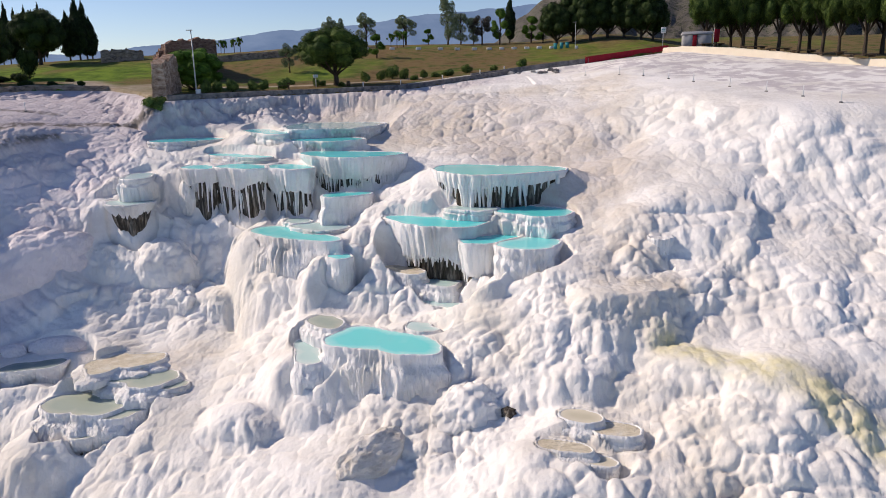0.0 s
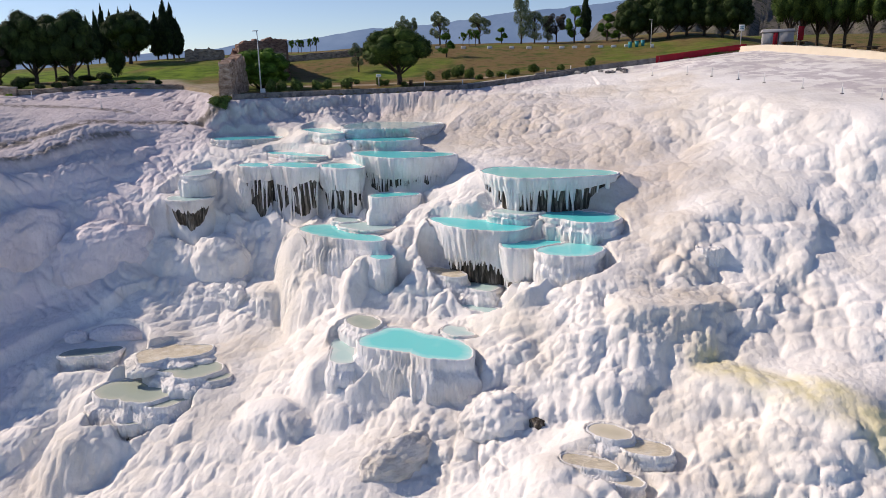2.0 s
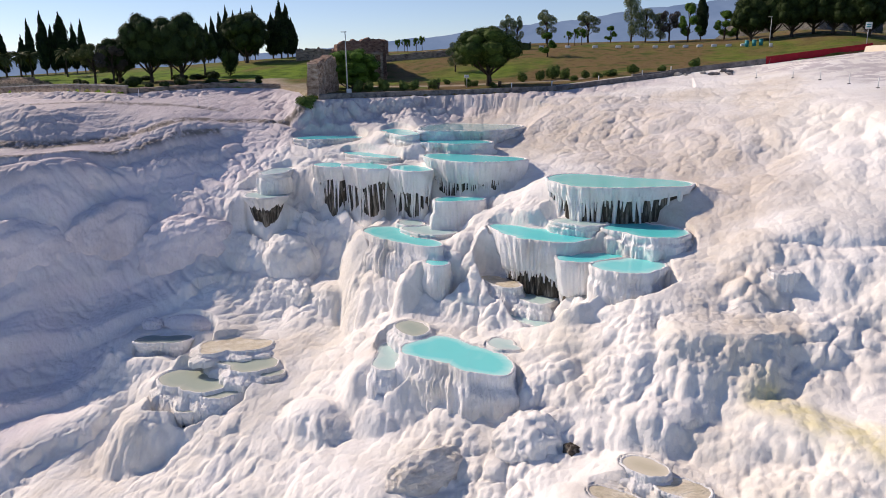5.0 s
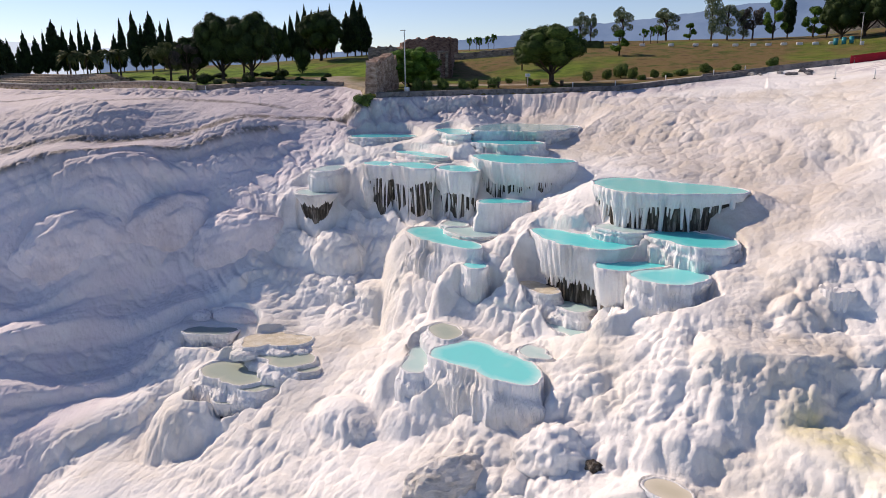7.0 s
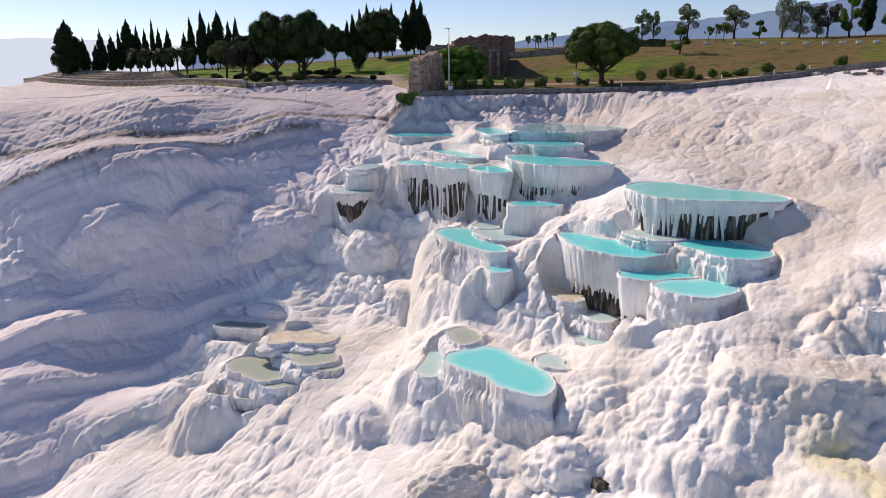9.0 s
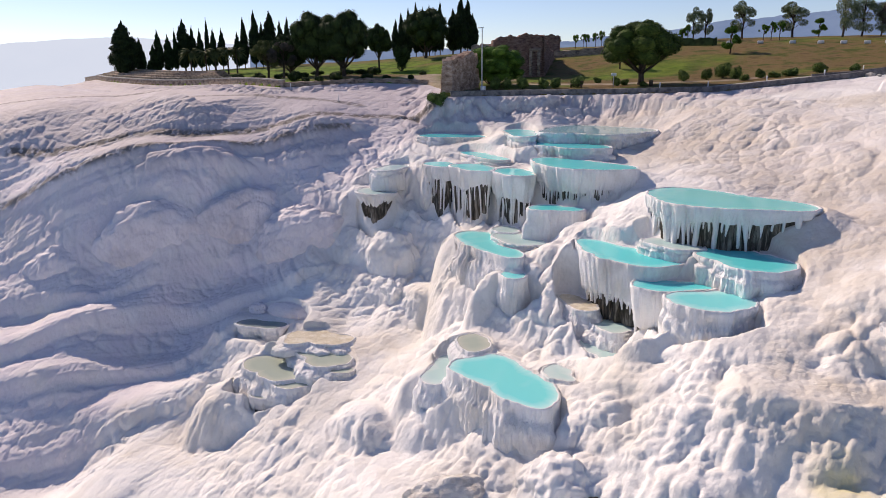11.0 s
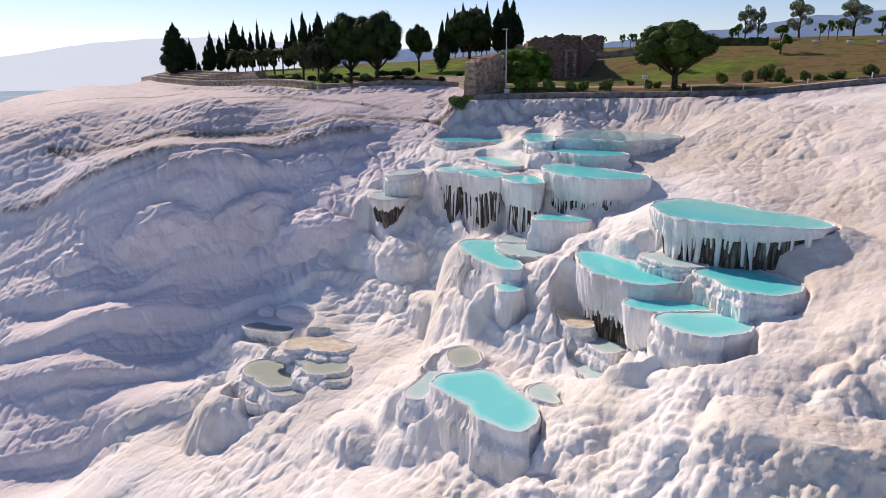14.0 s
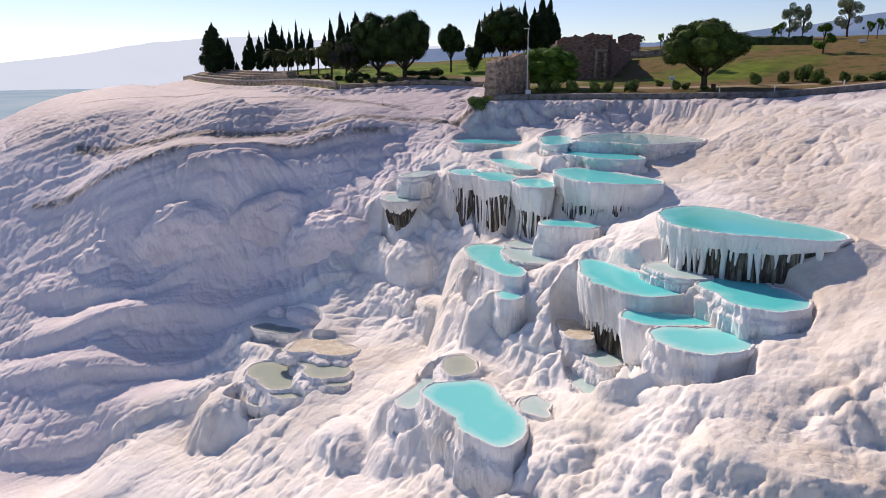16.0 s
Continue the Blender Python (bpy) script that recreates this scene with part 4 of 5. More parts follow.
k.color(k.mix(k.ramp(k.noise(0.05, 7, 0.7), (0.35, (0.085, 0.078, 0.072)), (0.52, (0.15, 0.135, 0.115)), (0.7, (0.09, 0.095, 0.055))), (0.035, 0.045, 0.02), k.ramp(k.noise(0.22, 4, 0.7), (0.52, 0.0), (0.60, 0.85))))
k.bump(k.noise(0.05, 6, 0.7), 8.0)
skyline("backdrop_hill", 900, [(3.5, 1.5), (5.5, 3.6), (8, 5.2), (11, 6.5), (16, 6.6), (20, 6.0), (25, 7), (45, 8), (70, 6)], k.m, "bare rocky brown hill behind the trees", low=20.0, rough=0.25)


# ---- foliage ----
def leaf_material(name, dark, light):
    k = Mat(name, 0.75, 0.15)
    dark, light = tuple(1.35 * v for v in dark), tuple(1.3 * v for v in light)
    c = k.ramp(k.island(), (0.0, dark), (1.0, light))
    c = k.mix(c, tuple(0.45 * v for v in dark), k.ramp(k.noise(0.9, 3), (0.42, 0.0), (0.65, 0.7)))
    k.color(c)
    k.b.inputs["Transmission Weight"].default_value = 0.0
    return k.m


L_PINE = leaf_material("pine_needles", (0.021, 0.042, 0.010), (0.075, 0.112, 0.022))
L_OLEANDER = leaf_material("oleander_leaves", (0.045, 0.085, 0.018), (0.15, 0.20, 0.055))
L_CYPRESS = leaf_material("cypress_leaves", (0.008, 0.018, 0.007), (0.026, 0.045, 0.013))
L_DARK = leaf_material("dark_pine_needles", (0.014, 0.028, 0.009), (0.045, 0.070, 0.018))
L_BRIGHT = leaf_material("bright_leaves", (0.04, 0.09, 0.013), (0.11, 0.20, 0.028))
L_OLIVE = leaf_material("olive_leaves", (0.09, 0.12, 0.06), (0.22, 0.26, 0.14))
L_BARE = leaf_material("dry_twigs", (0.05, 0.045, 0.04), (0.12, 0.10, 0.08))
k = Mat("bark", 0.9, 0.1)
k.color(k.ramp(k.noise(2.0, 5, 0.7, stretch=(3, 3, 0.4)), (0.35, (0.035, 0.028, 0.022)), (0.65, (0.11, 0.085, 0.065))))
k.bump(k.noise(3.0, 5, 0.7, stretch=(3, 3, 0.4)), 0.05)
M_BARK = k.m


def leaf_cloud(lobes, count, size, seed, shell=0.6):
    """Many small leaf quads over and inside lobes (x, y, z, rx, ry, rz); arrays of corners and faces."""
    g = np.random.default_rng(seed)
    vol = np.array([l[3] * l[4] * l[5] for l in lobes]) ** 0.67
    pick = g.choice(len(lobes), count, p=vol / vol.sum())
    L = np.array(lobes)[pick]
    d = g.normal(size=(count, 3))
    d /= np.linalg.norm(d, axis=1)[:, None]
    r = shell + (1.08 - shell) * g.random(count) ** 0.6
    p = L[:, :3] + d * L[:, 3:6] * r[:, None]
    n = d + 0.7 * g.normal(size=(count, 3))
    n /= np.linalg.norm(n, axis=1)[:, None]
    u = np.cross(n, g.normal(size=(count, 3)))
    u /= np.linalg.norm(u, axis=1)[:, None] + 1e-9
    w = np.cross(n, u)
    s = size * (0.55 + 0.9 * g.random(count))[:, None]
    c = np.stack([p - u * s - 0.5 * w * s, p + 0.25 * u * s - w * s * 0.8, p + u * s + 0.4 * w * s, p - 0.2 * u * s + w * s * 0.9], 1)
    return c.reshape(-1, 3), np.arange(count * 4).reshape(-1, 4)


def crown_part(lobes, count, size, seed, mat, parent, core=0.78, name="crown"):
    v, f = leaf_cloud(lobes, count, size, seed)
    verts, faces = [tuple(a) for a in v], [tuple(a) for a in f]
    if core:
        for i, (x, y, z, rx, ry, rz) in enumerate(lobes):
            bm = bmesh.new()
            bmesh.ops.create_icosphere(bm, subdivisions=2, radius=1)
            base = len(verts)
            for q in bm.verts:
                k2 = core * (1 + 0.3 * noise.noise(q.co * 2.2 + Vector((i, seed, 0))))
                verts.append((x + q.co.x * rx * k2, y + q.co.y * ry * k2, z + q.co.z * rz * k2))
            bm.verts.index_update()
            faces += [tuple(base + q.index for q in fc.verts) for fc in bm.faces]
            bm.free()
    return mesh_part(name, verts, faces, mat, parent, smooth_faces=False)


def limb(points, radii, sides=7):
    """Rings along a bent branch."""
    rows = []
    for (x, y, z), r in zip(points, radii):
        a = np.linspace(0, 2 * math.pi, sides, endpoint=False)
        rows.append(np.stack([x + r * np.cos(a), y + r * np.sin(a), z + 0 * a], -1))
    return loft(rows)


def trunk_part(stems, parent, mat=None):
    verts, faces = [], []
    for pts, radii in stems:
        v, f = limb(pts, radii)
        faces += [tuple(i + len(verts) for i in q) for q in f]
        verts += [tuple(q) for q in v]
    return mesh_part("trunk", verts, faces, mat or M_BARK, parent)


def place_tree(proto, x, y, h, w, spin, sink=0.15):
    """A scaled copy, standing on the park ground. Prototypes are 1 high and 1 wide."""
    z = float(park_z(x, y)) + 0.0
    return copy_thing(proto, pose(x, y, z - sink, 0, 0, spin) @ Matrix.Diagonal((w, w, h, 1)))


def stand(proto, spots, seed=1):
    """Put the prototype on the first spot and copies on the rest: x, y, height, width."""
    g = random.Random(seed)
    for x, y, h, w in spots[1:]:
        place_tree(proto, x, y, h, w, g.uniform(0, 360))
    x, y, h, w = spots[0]
    proto.matrix_world = pose(x, y, float(park_z(x, y)) - 0.15, 0, 0, 40) @ Matrix.Diagonal((w, w, h, 1))


def cypress(seed, label, slim=1.0):
    g = random.Random(seed)
    top = thing("cypress_tree", (0, 0, 0), label, "tree", "cypresses of the park")
    lobes = []
    for i in range(16):
        f = i / 15
        r = 0.46 * (math.sin(math.pi * min(1, 0.16 + 0.84 * f)) ** 0.7) * (1 - 0.55 * f) * slim + 0.03
        a = g.uniform(0, 6.28)
        lobes.append((0.22 * r * math.cos(a), 0.22 * r * math.sin(a), 0.17 + 0.79 * f, r, r, 0.075))
        if g.random() < 0.7:
            lobes.append((0.8 * r * math.cos(a + 2), 0.8 * r * math.sin(a + 2), 0.18 + 0.77 * f, 0.5 * r, 0.5 * r, 0.09))
    trunk_part([([(0, 0, 0), (0, 0, 0.12), (0, 0, 0.5)], (0.05, 0.045, 0.02))], top)
    crown_part(lobes, 14000, 0.016, seed, L_CYPRESS, top, 0.85)
    return top


def pine(seed, label, mat, flat=0.62, bare=0.30, group="park trees", kind="pine_tree"):
    """Round-headed pine: a short trunk with limbs under a lumpy crown."""
    g = random.Random(seed)
    top = thing(kind, (0, 0, 0), label, "tree", group)
    lobes, stems = [], []
    stems.append(([(0, 0, 0), (0.01, 0.01, bare * 0.5), (0.0, 0.02, bare + 0.1), (0.02, 0.0, bare + 0.3)], (0.045, 0.035, 0.03, 0.015)))
    zc, rz = bare + (1 - bare) * 0.5, (1 - bare) * 0.5
    for i in range(84):
        d = Vector((g.gauss(0, 1), g.gauss(0, 1), g.gauss(0, 1))).normalized()
        d.z = max(d.z, -0.5 - 0.25 * g.random())
        s = g.uniform(0.62, 0.88)
        r = g.uniform(0.06, 0.15)
        lobes.append((d.x * 0.5 * s, d.y * 0.5 * s, zc + d.z * rz * s, r, r, r * flat * 1.5))
    lobes.append((0, 0, zc, 0.34, 0.34, rz * 0.72))
    for i in range(7):
        a = i * 0.9 + g.uniform(-0.3, 0.3)
        x, y = 0.32 * math.cos(a), 0.32 * math.sin(a)
        stems.append(([(0, 0, bare * 0.75), (x * 0.5, y * 0.5, bare + 0.08), (x, y, bare + 0.25)], (0.022, 0.016, 0.006)))
    trunk_part(stems, top)
    crown_part(lobes, 42000, 0.0088, seed, mat, top, 0.86)
    return top


def broadleaf(seed, label, mat, airy=False, bare=0.25, group="park trees", kind="broadleaf_tree", leaves=1500):
    g = random.Random(seed)
    top = thing(kind, (0, 0, 0), label, "tree", group)
    stems = [([(0, 0, 0), (0.02, 0, bare), (0.0, 0.03, 0.55), (0.02, 0.0, 0.92)], (0.035, 0.028, 0.018, 0.004))]
    lobes = []
    for i in range(15):
        f = g.uniform(bare + 0.08, 0.95)
        a = g.uniform(0, 6.28)
        r = 0.42 * math.sin(math.pi * min(1, (f - bare + 0.12) / (1.15 - bare))) * g.uniform(0.55, 1.0)
        x, y = r * math.cos(a), r * math.sin(a)
        stems.append(([(0, 0, f * 0.62), (x * 0.5, y * 0.5, f * 0.85), (x, y, f)], (0.013, 0.009, 0.003)))
        q = g.uniform(0.09, 0.15)
        lobes.append((x, y, f, q, q, q * 0.8))
    trunk_part(stems, top)
    crown_part(lobes, 7 * leaves, 0.0105, seed, mat, top, 0.0 if airy else 0.75)
    return top


def shrub(seed, label, mat, group="shrubs along the path"):
    g = random.Random(seed)
    top = thing("shrub", (0, 0, 0), label, "shrub", group)
    lobes = [(0.28 * math.cos(i * 1.3), 0.28 * math.sin(i * 1.3), g.uniform(0.35, 0.75), 0.22, 0.22, 0.25) for i in range(7)] + [(0, 0, 0.45, 0.33, 0.33, 0.42)]
    trunk_part([([(0, 0, -0.1), (0, 0, 0.4)], (0.05, 0.03))], top)
    crown_part(lobes, 3200, 0.026, seed, mat, top, 0.75)
    return top


def palm(seed, label):
    g = random.Random(seed)
    top = thing("palm_tree", (0, 0, 0), label, "tree", "palms of the park")
    trunk_part([([(0, 0, 0), (0.01, 0, 0.3), (0, 0.01, 0.6), (0, 0, 0.74)], (0.045, 0.035, 0.04, 0.05))], top)
    verts, faces = [], []
    for i in range(46):
        a, up = g.uniform(0, 6.28), g.uniform(-0.25, 1.1)
        ca, sa = math.cos(a), math.sin(a)
        prev = None
        for j in range(7):
            f = j / 6
            r, z = 0.50 * f * math.cos(up * (1 - 0.5 * f)), 0.74 + 0.26 * f * math.sin(up) * 1.2 - 0.26 * f * f * (1 - 0.4 * up)
            wd = 0.05 * math.sin(math.pi * (0.12 + 0.85 * f)) + 0.004
            verts += [(r * ca - wd * sa, r * sa + wd * ca, z - 0.02), (r * ca, r * sa, z), (r * ca + wd * sa, r * sa - wd * ca, z - 0.02)]
            if prev is not None:
                faces += [(prev, prev + 1, prev + 4, prev + 3), (prev + 1, prev + 2, prev + 5, prev + 4)]
            prev = len(verts) - 3
    mesh_part("crown", verts, faces, L_PALM, top, smooth_faces=False)
    return top


L_PALM = leaf_material("palm_fronds", (0.05, 0.065, 0.02), (0.12, 0.13, 0.045))

# the cypresses at the western point, in a row behind the palms
stand(cypress(11, "broad dark cypress clump at the edge of the park", 1.0), [(-140.6, 114.0, 12.6, 7.2), (-154.7, 141.2, 13.8, 4.8), (-136.4, 155.5, 14.8, 5.2)], 1)
stand(cypress(12, "slender dark green cypress beside the lawn", 0.9), [
    (-140.5, 117.9, 8.9, 3.0), (-139.5, 119.3, 3.6, 1.7), (-159.3, 134.7, 7.9, 3.2), (-158.6, 135.8, 11.4, 3.3), (-157.1, 137.8, 9.9, 3.8), (-156.0, 139.4, 11.2, 2.0),
    (-153.3, 143.0, 11.9, 2.6), (-152.2, 144.6, 10.9, 2.8), (-151.0, 146.1, 13.6, 1.8), (-150.0, 147.3, 10.9, 2.9), (-148.6, 149.1, 10.8, 3.2), (-143.7, 150.3, 9.7, 3.1)], 2)
stand(cypress(13, "tall dark cypress in a close group", 0.95), [
    (-142.6, 151.6, 13.5, 3.0), (-139.2, 152.5, 15.1, 3.8), (-137.9, 153.9, 12.0, 2.8), (-134.6, 157.5, 12.3, 3.0), (-133.2, 158.9, 13.0, 3.0),
    (-105.0, 171.0, 10.0, 2.8), (-103.8, 171.9, 11.6, 3.0), (-102.3, 173.1, 12.7, 3.0), (-103.6, 178.3, 14.3, 3.2), (-102.1, 179.5, 12.9, 3.2), (-97.8, 176.4, 13.0, 3.0),
    (-96.6, 177.3, 12.0, 2.6), (-95.4, 178.0, 13.6, 3.0), (-81.7, 163.2, 10.5, 4.2), (-79.6, 163.4, 13.2, 4.4), (-79.3, 166.0, 12.4, 4.2), (-78.8, 167.5, 9.2, 3.4), (15.4, 171.3, 10.6, 3.0)], 3)
stand(palm(21, "fan palm with a shaggy trunk on the lawn"), [(-124.5, 119.8, 7.3, 5.4), (-122.5, 122.4, 6.9, 5.0), (-122.8, 125.3, 7.1, 4.8), (-122.6, 128.8, 7.2, 5.2), (-121.3, 130.3, 7.0, 4.8), (-118.9, 137.6, 7.4, 4.4)], 4)
stand(pine(31, "large dark round-headed pine on the lawn", L_DARK, bare=0.16), [(-68.8, 101.8, 10.4, 8.2), (-64.2, 103.4, 10.4, 8.6), (-74.6, 101.6, 7.4, 6.4), (-83.7, 154.5, 11.4, 10.8)], 5)
stand(pine(32, "small dark pine with a bare trunk", L_DARK, bare=0.38), [(-78.7, 130.6, 9.2, 5.4), (-72.6, 112.0, 7.0, 5.0)], 6)
stand(broadleaf(33, "low spreading olive-brown tree on the lawn", L_PALM, bare=0.3), [(-75.7, 97.5, 6.4, 6.0)], 7)
stand(broadleaf(34, "leafless grey tree on the lawn", L_BARE, True, bare=0.3), [(-73.2, 98.6, 6.0, 5.6), (9.0, 169.8, 6.6, 5.6)], 8)
stand(pine(35, "full round pine beside the path", L_PINE, bare=0.24), [(-15.3, 105.6, 8.3, 10.4)], 9)
stand(pine(36, "dense dark green bush growing over the ruin", L_BRIGHT, bare=0.0, kind="bush"), [(-33.6, 99.8, 5.6, 8.4)], 10)
stand(shrub(37, "tall egg-shaped clipped evergreen shrub", L_DARK, "lawn shrubs"), [(-73.8, 131.9, 5.6, 3.6)], 11)
stand(broadleaf(38, "small round-headed tree on a thin stem", L_BRIGHT, bare=0.45, leaves=700), [
    (-54.0, 162.9, 3.0, 1.9), (-50.4, 164.6, 3.1, 1.9), (-49.7, 167.2, 3.1, 1.9), (-49.0, 167.4, 3.0, 1.7), (-46.5, 166.4, 3.1, 1.9), (-45.3, 166.9, 3.4, 1.9),
    (-25.0, 157.1, 3.0, 2.1), (-24.1, 157.4, 3.5, 2.0), (-11.1, 160.6, 3.0, 2.1), (-9.8, 160.9, 3.4, 2.0), (-8.4, 161.1, 3.4, 2.1)], 12)
stand(broadleaf(39, "airy silver-green olive tree beyond the field", L_OLIVE, True, bare=0.2, leaves=1300), [
    (-24.8, 163.5, 6.6, 4.4), (-22.6, 164.1, 6.2, 3.8), (-17.6, 173.5, 7.6, 6.4), (-8.6, 176.3, 7.0, 7.6), (-26.5, 128.0, 5.0, 4.2)], 13)
stand(broadleaf(40, "dense green broadleaf tree beyond the field", L_BRIGHT, bare=0.15, leaves=1700), [(-12.6, 141.8, 4.4, 4.4), (-3.3, 172.0, 3.6, 3.6), (12.7, 165.5, 7.4, 5.8), (19.8, 166.8, 5.6, 6.2), (21.9, 163.5, 4.4, 5.0)], 14)
stand(broadleaf(41, "tall half-bare poplar beyond the field", L_OLIVE, True, bare=0.12, leaves=1200), [(1.2, 168.0, 12.0, 6.2), (4.1, 170.0, 7.6, 6.2), (7.1, 171.9, 6.6, 5.0)], 15)
stand(pine(42, "dark spreading pine behind the terrace", L_DARK, bare=0.12), [(23.8, 156.2, 8.6, 7.6), (27.6, 157.6, 9.8, 8.2), (30.7, 155.0, 10.2, 8.6), (34.5, 156.2, 9.4, 8.2), (37.3, 153.5, 10.4, 8.6), (40.1, 150.8, 9.8, 8.6), (42.7, 152.1, 8.4, 7.0)], 16)
stand(pine(43, "tall yellow-green pine with a bare trunk", L_PINE, bare=0.30), [
    (43.2, 122.6, 12.2, 6.6), (45.3, 124.0, 13.2, 6.8), (48.1, 125.1, 12.5, 6.8), (48.5, 120.6, 13.7, 6.6), (51.1, 121.7, 13.2, 6.8), (53.3, 118.6, 14.5, 7.6),
    (55.1, 115.5, 13.5, 7.4), (57.1, 112.3, 14.1, 7.4), (58.2, 109.5, 12.2, 6.4), (60.1, 106.2, 13.5, 7.2), (62.5, 101.0, 13.0, 7.2), (52.0, 130.0, 13.0, 8.0), (60.0, 122.0, 13.0, 8.0), (66.0, 112.0, 13.0, 8.0)], 17)
stand(shrub(44, "low green oleander shrub beside the kerb", L_OLEANDER), [
    (-22.3, 108.2, 1.0, 1.2), (-17.8, 103.6, 1.4, 1.2), (-17.2, 104.9, 1.0, 1.2), (-14.3, 103.9, 0.8, 1.1), (-11.9, 113.0, 1.8, 1.6), (-9.8, 116.8, 1.8, 1.6), (-8.2, 119.3, 2.4, 2.5),
    (-6.2, 117.9, 2.0, 1.7), (-4.5, 115.2, 1.0, 1.4), (-3.0, 117.6, 1.5, 1.4), (-1.1, 116.7, 1.0, 1.7), (0.7, 117.1, 1.3, 2.2), (3.9, 119.6, 1.6, 2.0), (12.6, 118.7, 1.6, 1.8), (8.0, 117.5, 1.2, 1.4),
    (-30.2, 93.6, 1.9, 1.5), (-29.0, 94.4, 1.8, 1.4), (-27.4, 95.7, 1.9, 1.7), (-25.0, 97.0, 1.6, 1.5), (-24.0, 98.3, 1.6, 1.5), (-21.6, 99.8, 1.7, 1.9)], 18)
low_bush = shrub(46, "low green bush at the foot of the broken pier", L_OLEANDER)
low_bush.matrix_world = pose(-34.0, 85.8, 25.4, 0, 0, 30) @ Matrix.Diagonal((2.7, 2.7, 2.3, 1))
stand(shrub(45, "dark clipped shrub on the lawn", L_DARK, "lawn shrubs"), [
    (-61.8, 122.2, 0.9, 1.5), (-76.5, 95.1, 0.9, 1.6), (-64.6, 92.5, 1.9, 2.3), (-63.8, 91.4, 1.7, 1.6), (-71.2, 95.4, 1.1, 1.5), (-60.1, 90.2, 1.0, 1.3), (-58.6, 91.4, 1.3, 1.4),
    (-57.9, 94.3, 1.8, 2.1), (-56.6, 99.9, 1.2, 2.2), (-53.5, 100.9, 1.0, 1.4), (-50.8, 103.5, 1.0, 1.1), (-62.4, 109.0, 1.8, 2.5), (-66.0, 110.0, 1.2, 3.0), (-70.0, 110.5, 1.2, 3.0),
    (-80.0, 100.0, 1.0, 1.4), (-84.0, 103.0, 1.3, 1.7), (-88.5, 101.0, 0.9, 1.5), (-92.0, 104.5, 1.1, 2.0), (-78.0, 105.5, 1.2, 1.6), (-83.0, 108.5, 1.0, 2.4),
    (-96.0, 106.0, 1.2, 1.8), (-70.0, 100.2, 1.1, 1.5), (-100.0, 112.0, 1.1, 2.6), (-75.0, 108.5, 1.1, 2.6)], 19)


# ---- path, kerbs and walls of the park ----
def simple(name, rough, *stops, scale=1.5, stretch=(1, 1, 1), bump=0.03, detail=5):
    k = Mat(name, rough, 0.2)
    nz = k.noise(scale, detail, 0.65, stretch=stretch)
    k.color(k.ramp(nz, *stops))
    if bump:
        k.bump(k.noise(scale * 3, 5, 0.65, stretch=stretch), bump)
    return k.m


M_KERB = simple("worn_concrete", 0.85, (0.35, (0.10, 0.095, 0.095)), (0.6, (0.24, 0.22, 0.21)))
M_PAVE = simple("pale_paving", 0.85, (0.35, (0.34, 0.31, 0.27)), (0.65, (0.48, 0.45, 0.41)))
M_STONE = simple("rubble_stone", 0.9, (0.32, (0.13, 0.10, 0.08)), (0.5, (0.32, 0.25, 0.19)), (0.68, (0.46, 0.38, 0.30)), scale=1.1, stretch=(1, 1, 2.2), bump=0.15)
M_BRICK = simple("ruined_brick", 0.92, (0.30, (0.11, 0.065, 0.05)), (0.5, (0.30, 0.18, 0.14)), (0.66, (0.42, 0.30, 0.24)), (0.8, (0.22, 0.18, 0.12)), scale=1.7, stretch=(1, 1, 2.2), bump=0.4, detail=9)
M_PIER = simple("brown_masonry", 0.92, (0.30, (0.17, 0.10, 0.07)), (0.48, (0.40, 0.26, 0.19)), (0.62, (0.56, 0.42, 0.33)), (0.78, (0.66, 0.56, 0.47)), scale=1.3, stretch=(1, 1, 2.0), bump=0.2)
M_CREAM = simple("cream_plaster_bank", 0.8, (0.3, (0.66, 0.57, 0.44)), (0.7, (0.74, 0.66, 0.53)), scale=0.4)
M_TIMBER = simple("dark_timber", 0.7, (0.35, (0.05, 0.035, 0.025)), (0.65, (0.16, 0.11, 0.07)), scale=2, stretch=(1, 6, 6))
M_RED = simple("red_cloth", 0.8, (0.3, (0.24, 0.012, 0.02)), (0.7, (0.38, 0.02, 0.035)), scale=1.2)
M_GREY = simple("grey_canvas", 0.75, (0.3, (0.26, 0.26, 0.27)), (0.7, (0.38, 0.38, 0.39)), scale=0.8, bump=0.02)
M_WHITE = simple("white_paint", 0.5, (0.3, (0.66, 0.66, 0.65)), (0.7, (0.78, 0.78, 0.77)), scale=2.0, bump=0.0)
M_METAL = simple("galvanised_steel", 0.45, (0.3, (0.38, 0.38, 0.38)), (0.7, (0.52, 0.52, 0.52)), scale=3.0, bump=0.0)
M_TEALP = simple("teal_plastic", 0.4, (0.3, (0.02, 0.22, 0.26)), (0.7, (0.03, 0.30, 0.34)), scale=2.0, bump=0.0)


def along(points, step=0.8):
    """Points every step metres along a line, with the sideways unit (to the left of the way)."""
    out = []
    for (x0, y0), (x1, y1) in zip(points, points[1:]):
        n = max(1, int(math.hypot(x1 - x0, y1 - y0) / step))
        out += [(x0 + (x1 - x0) * i / n, y0 + (y1 - y0) * i / n) for i in range(n)]
    out.append(points[-1])
    p = np.array(out)
    d = np.gradient(p, axis=0)
    d /= np.linalg.norm(d, axis=1)[:, None]
    return p, np.stack([-d[:, 1], d[:, 0]], -1)


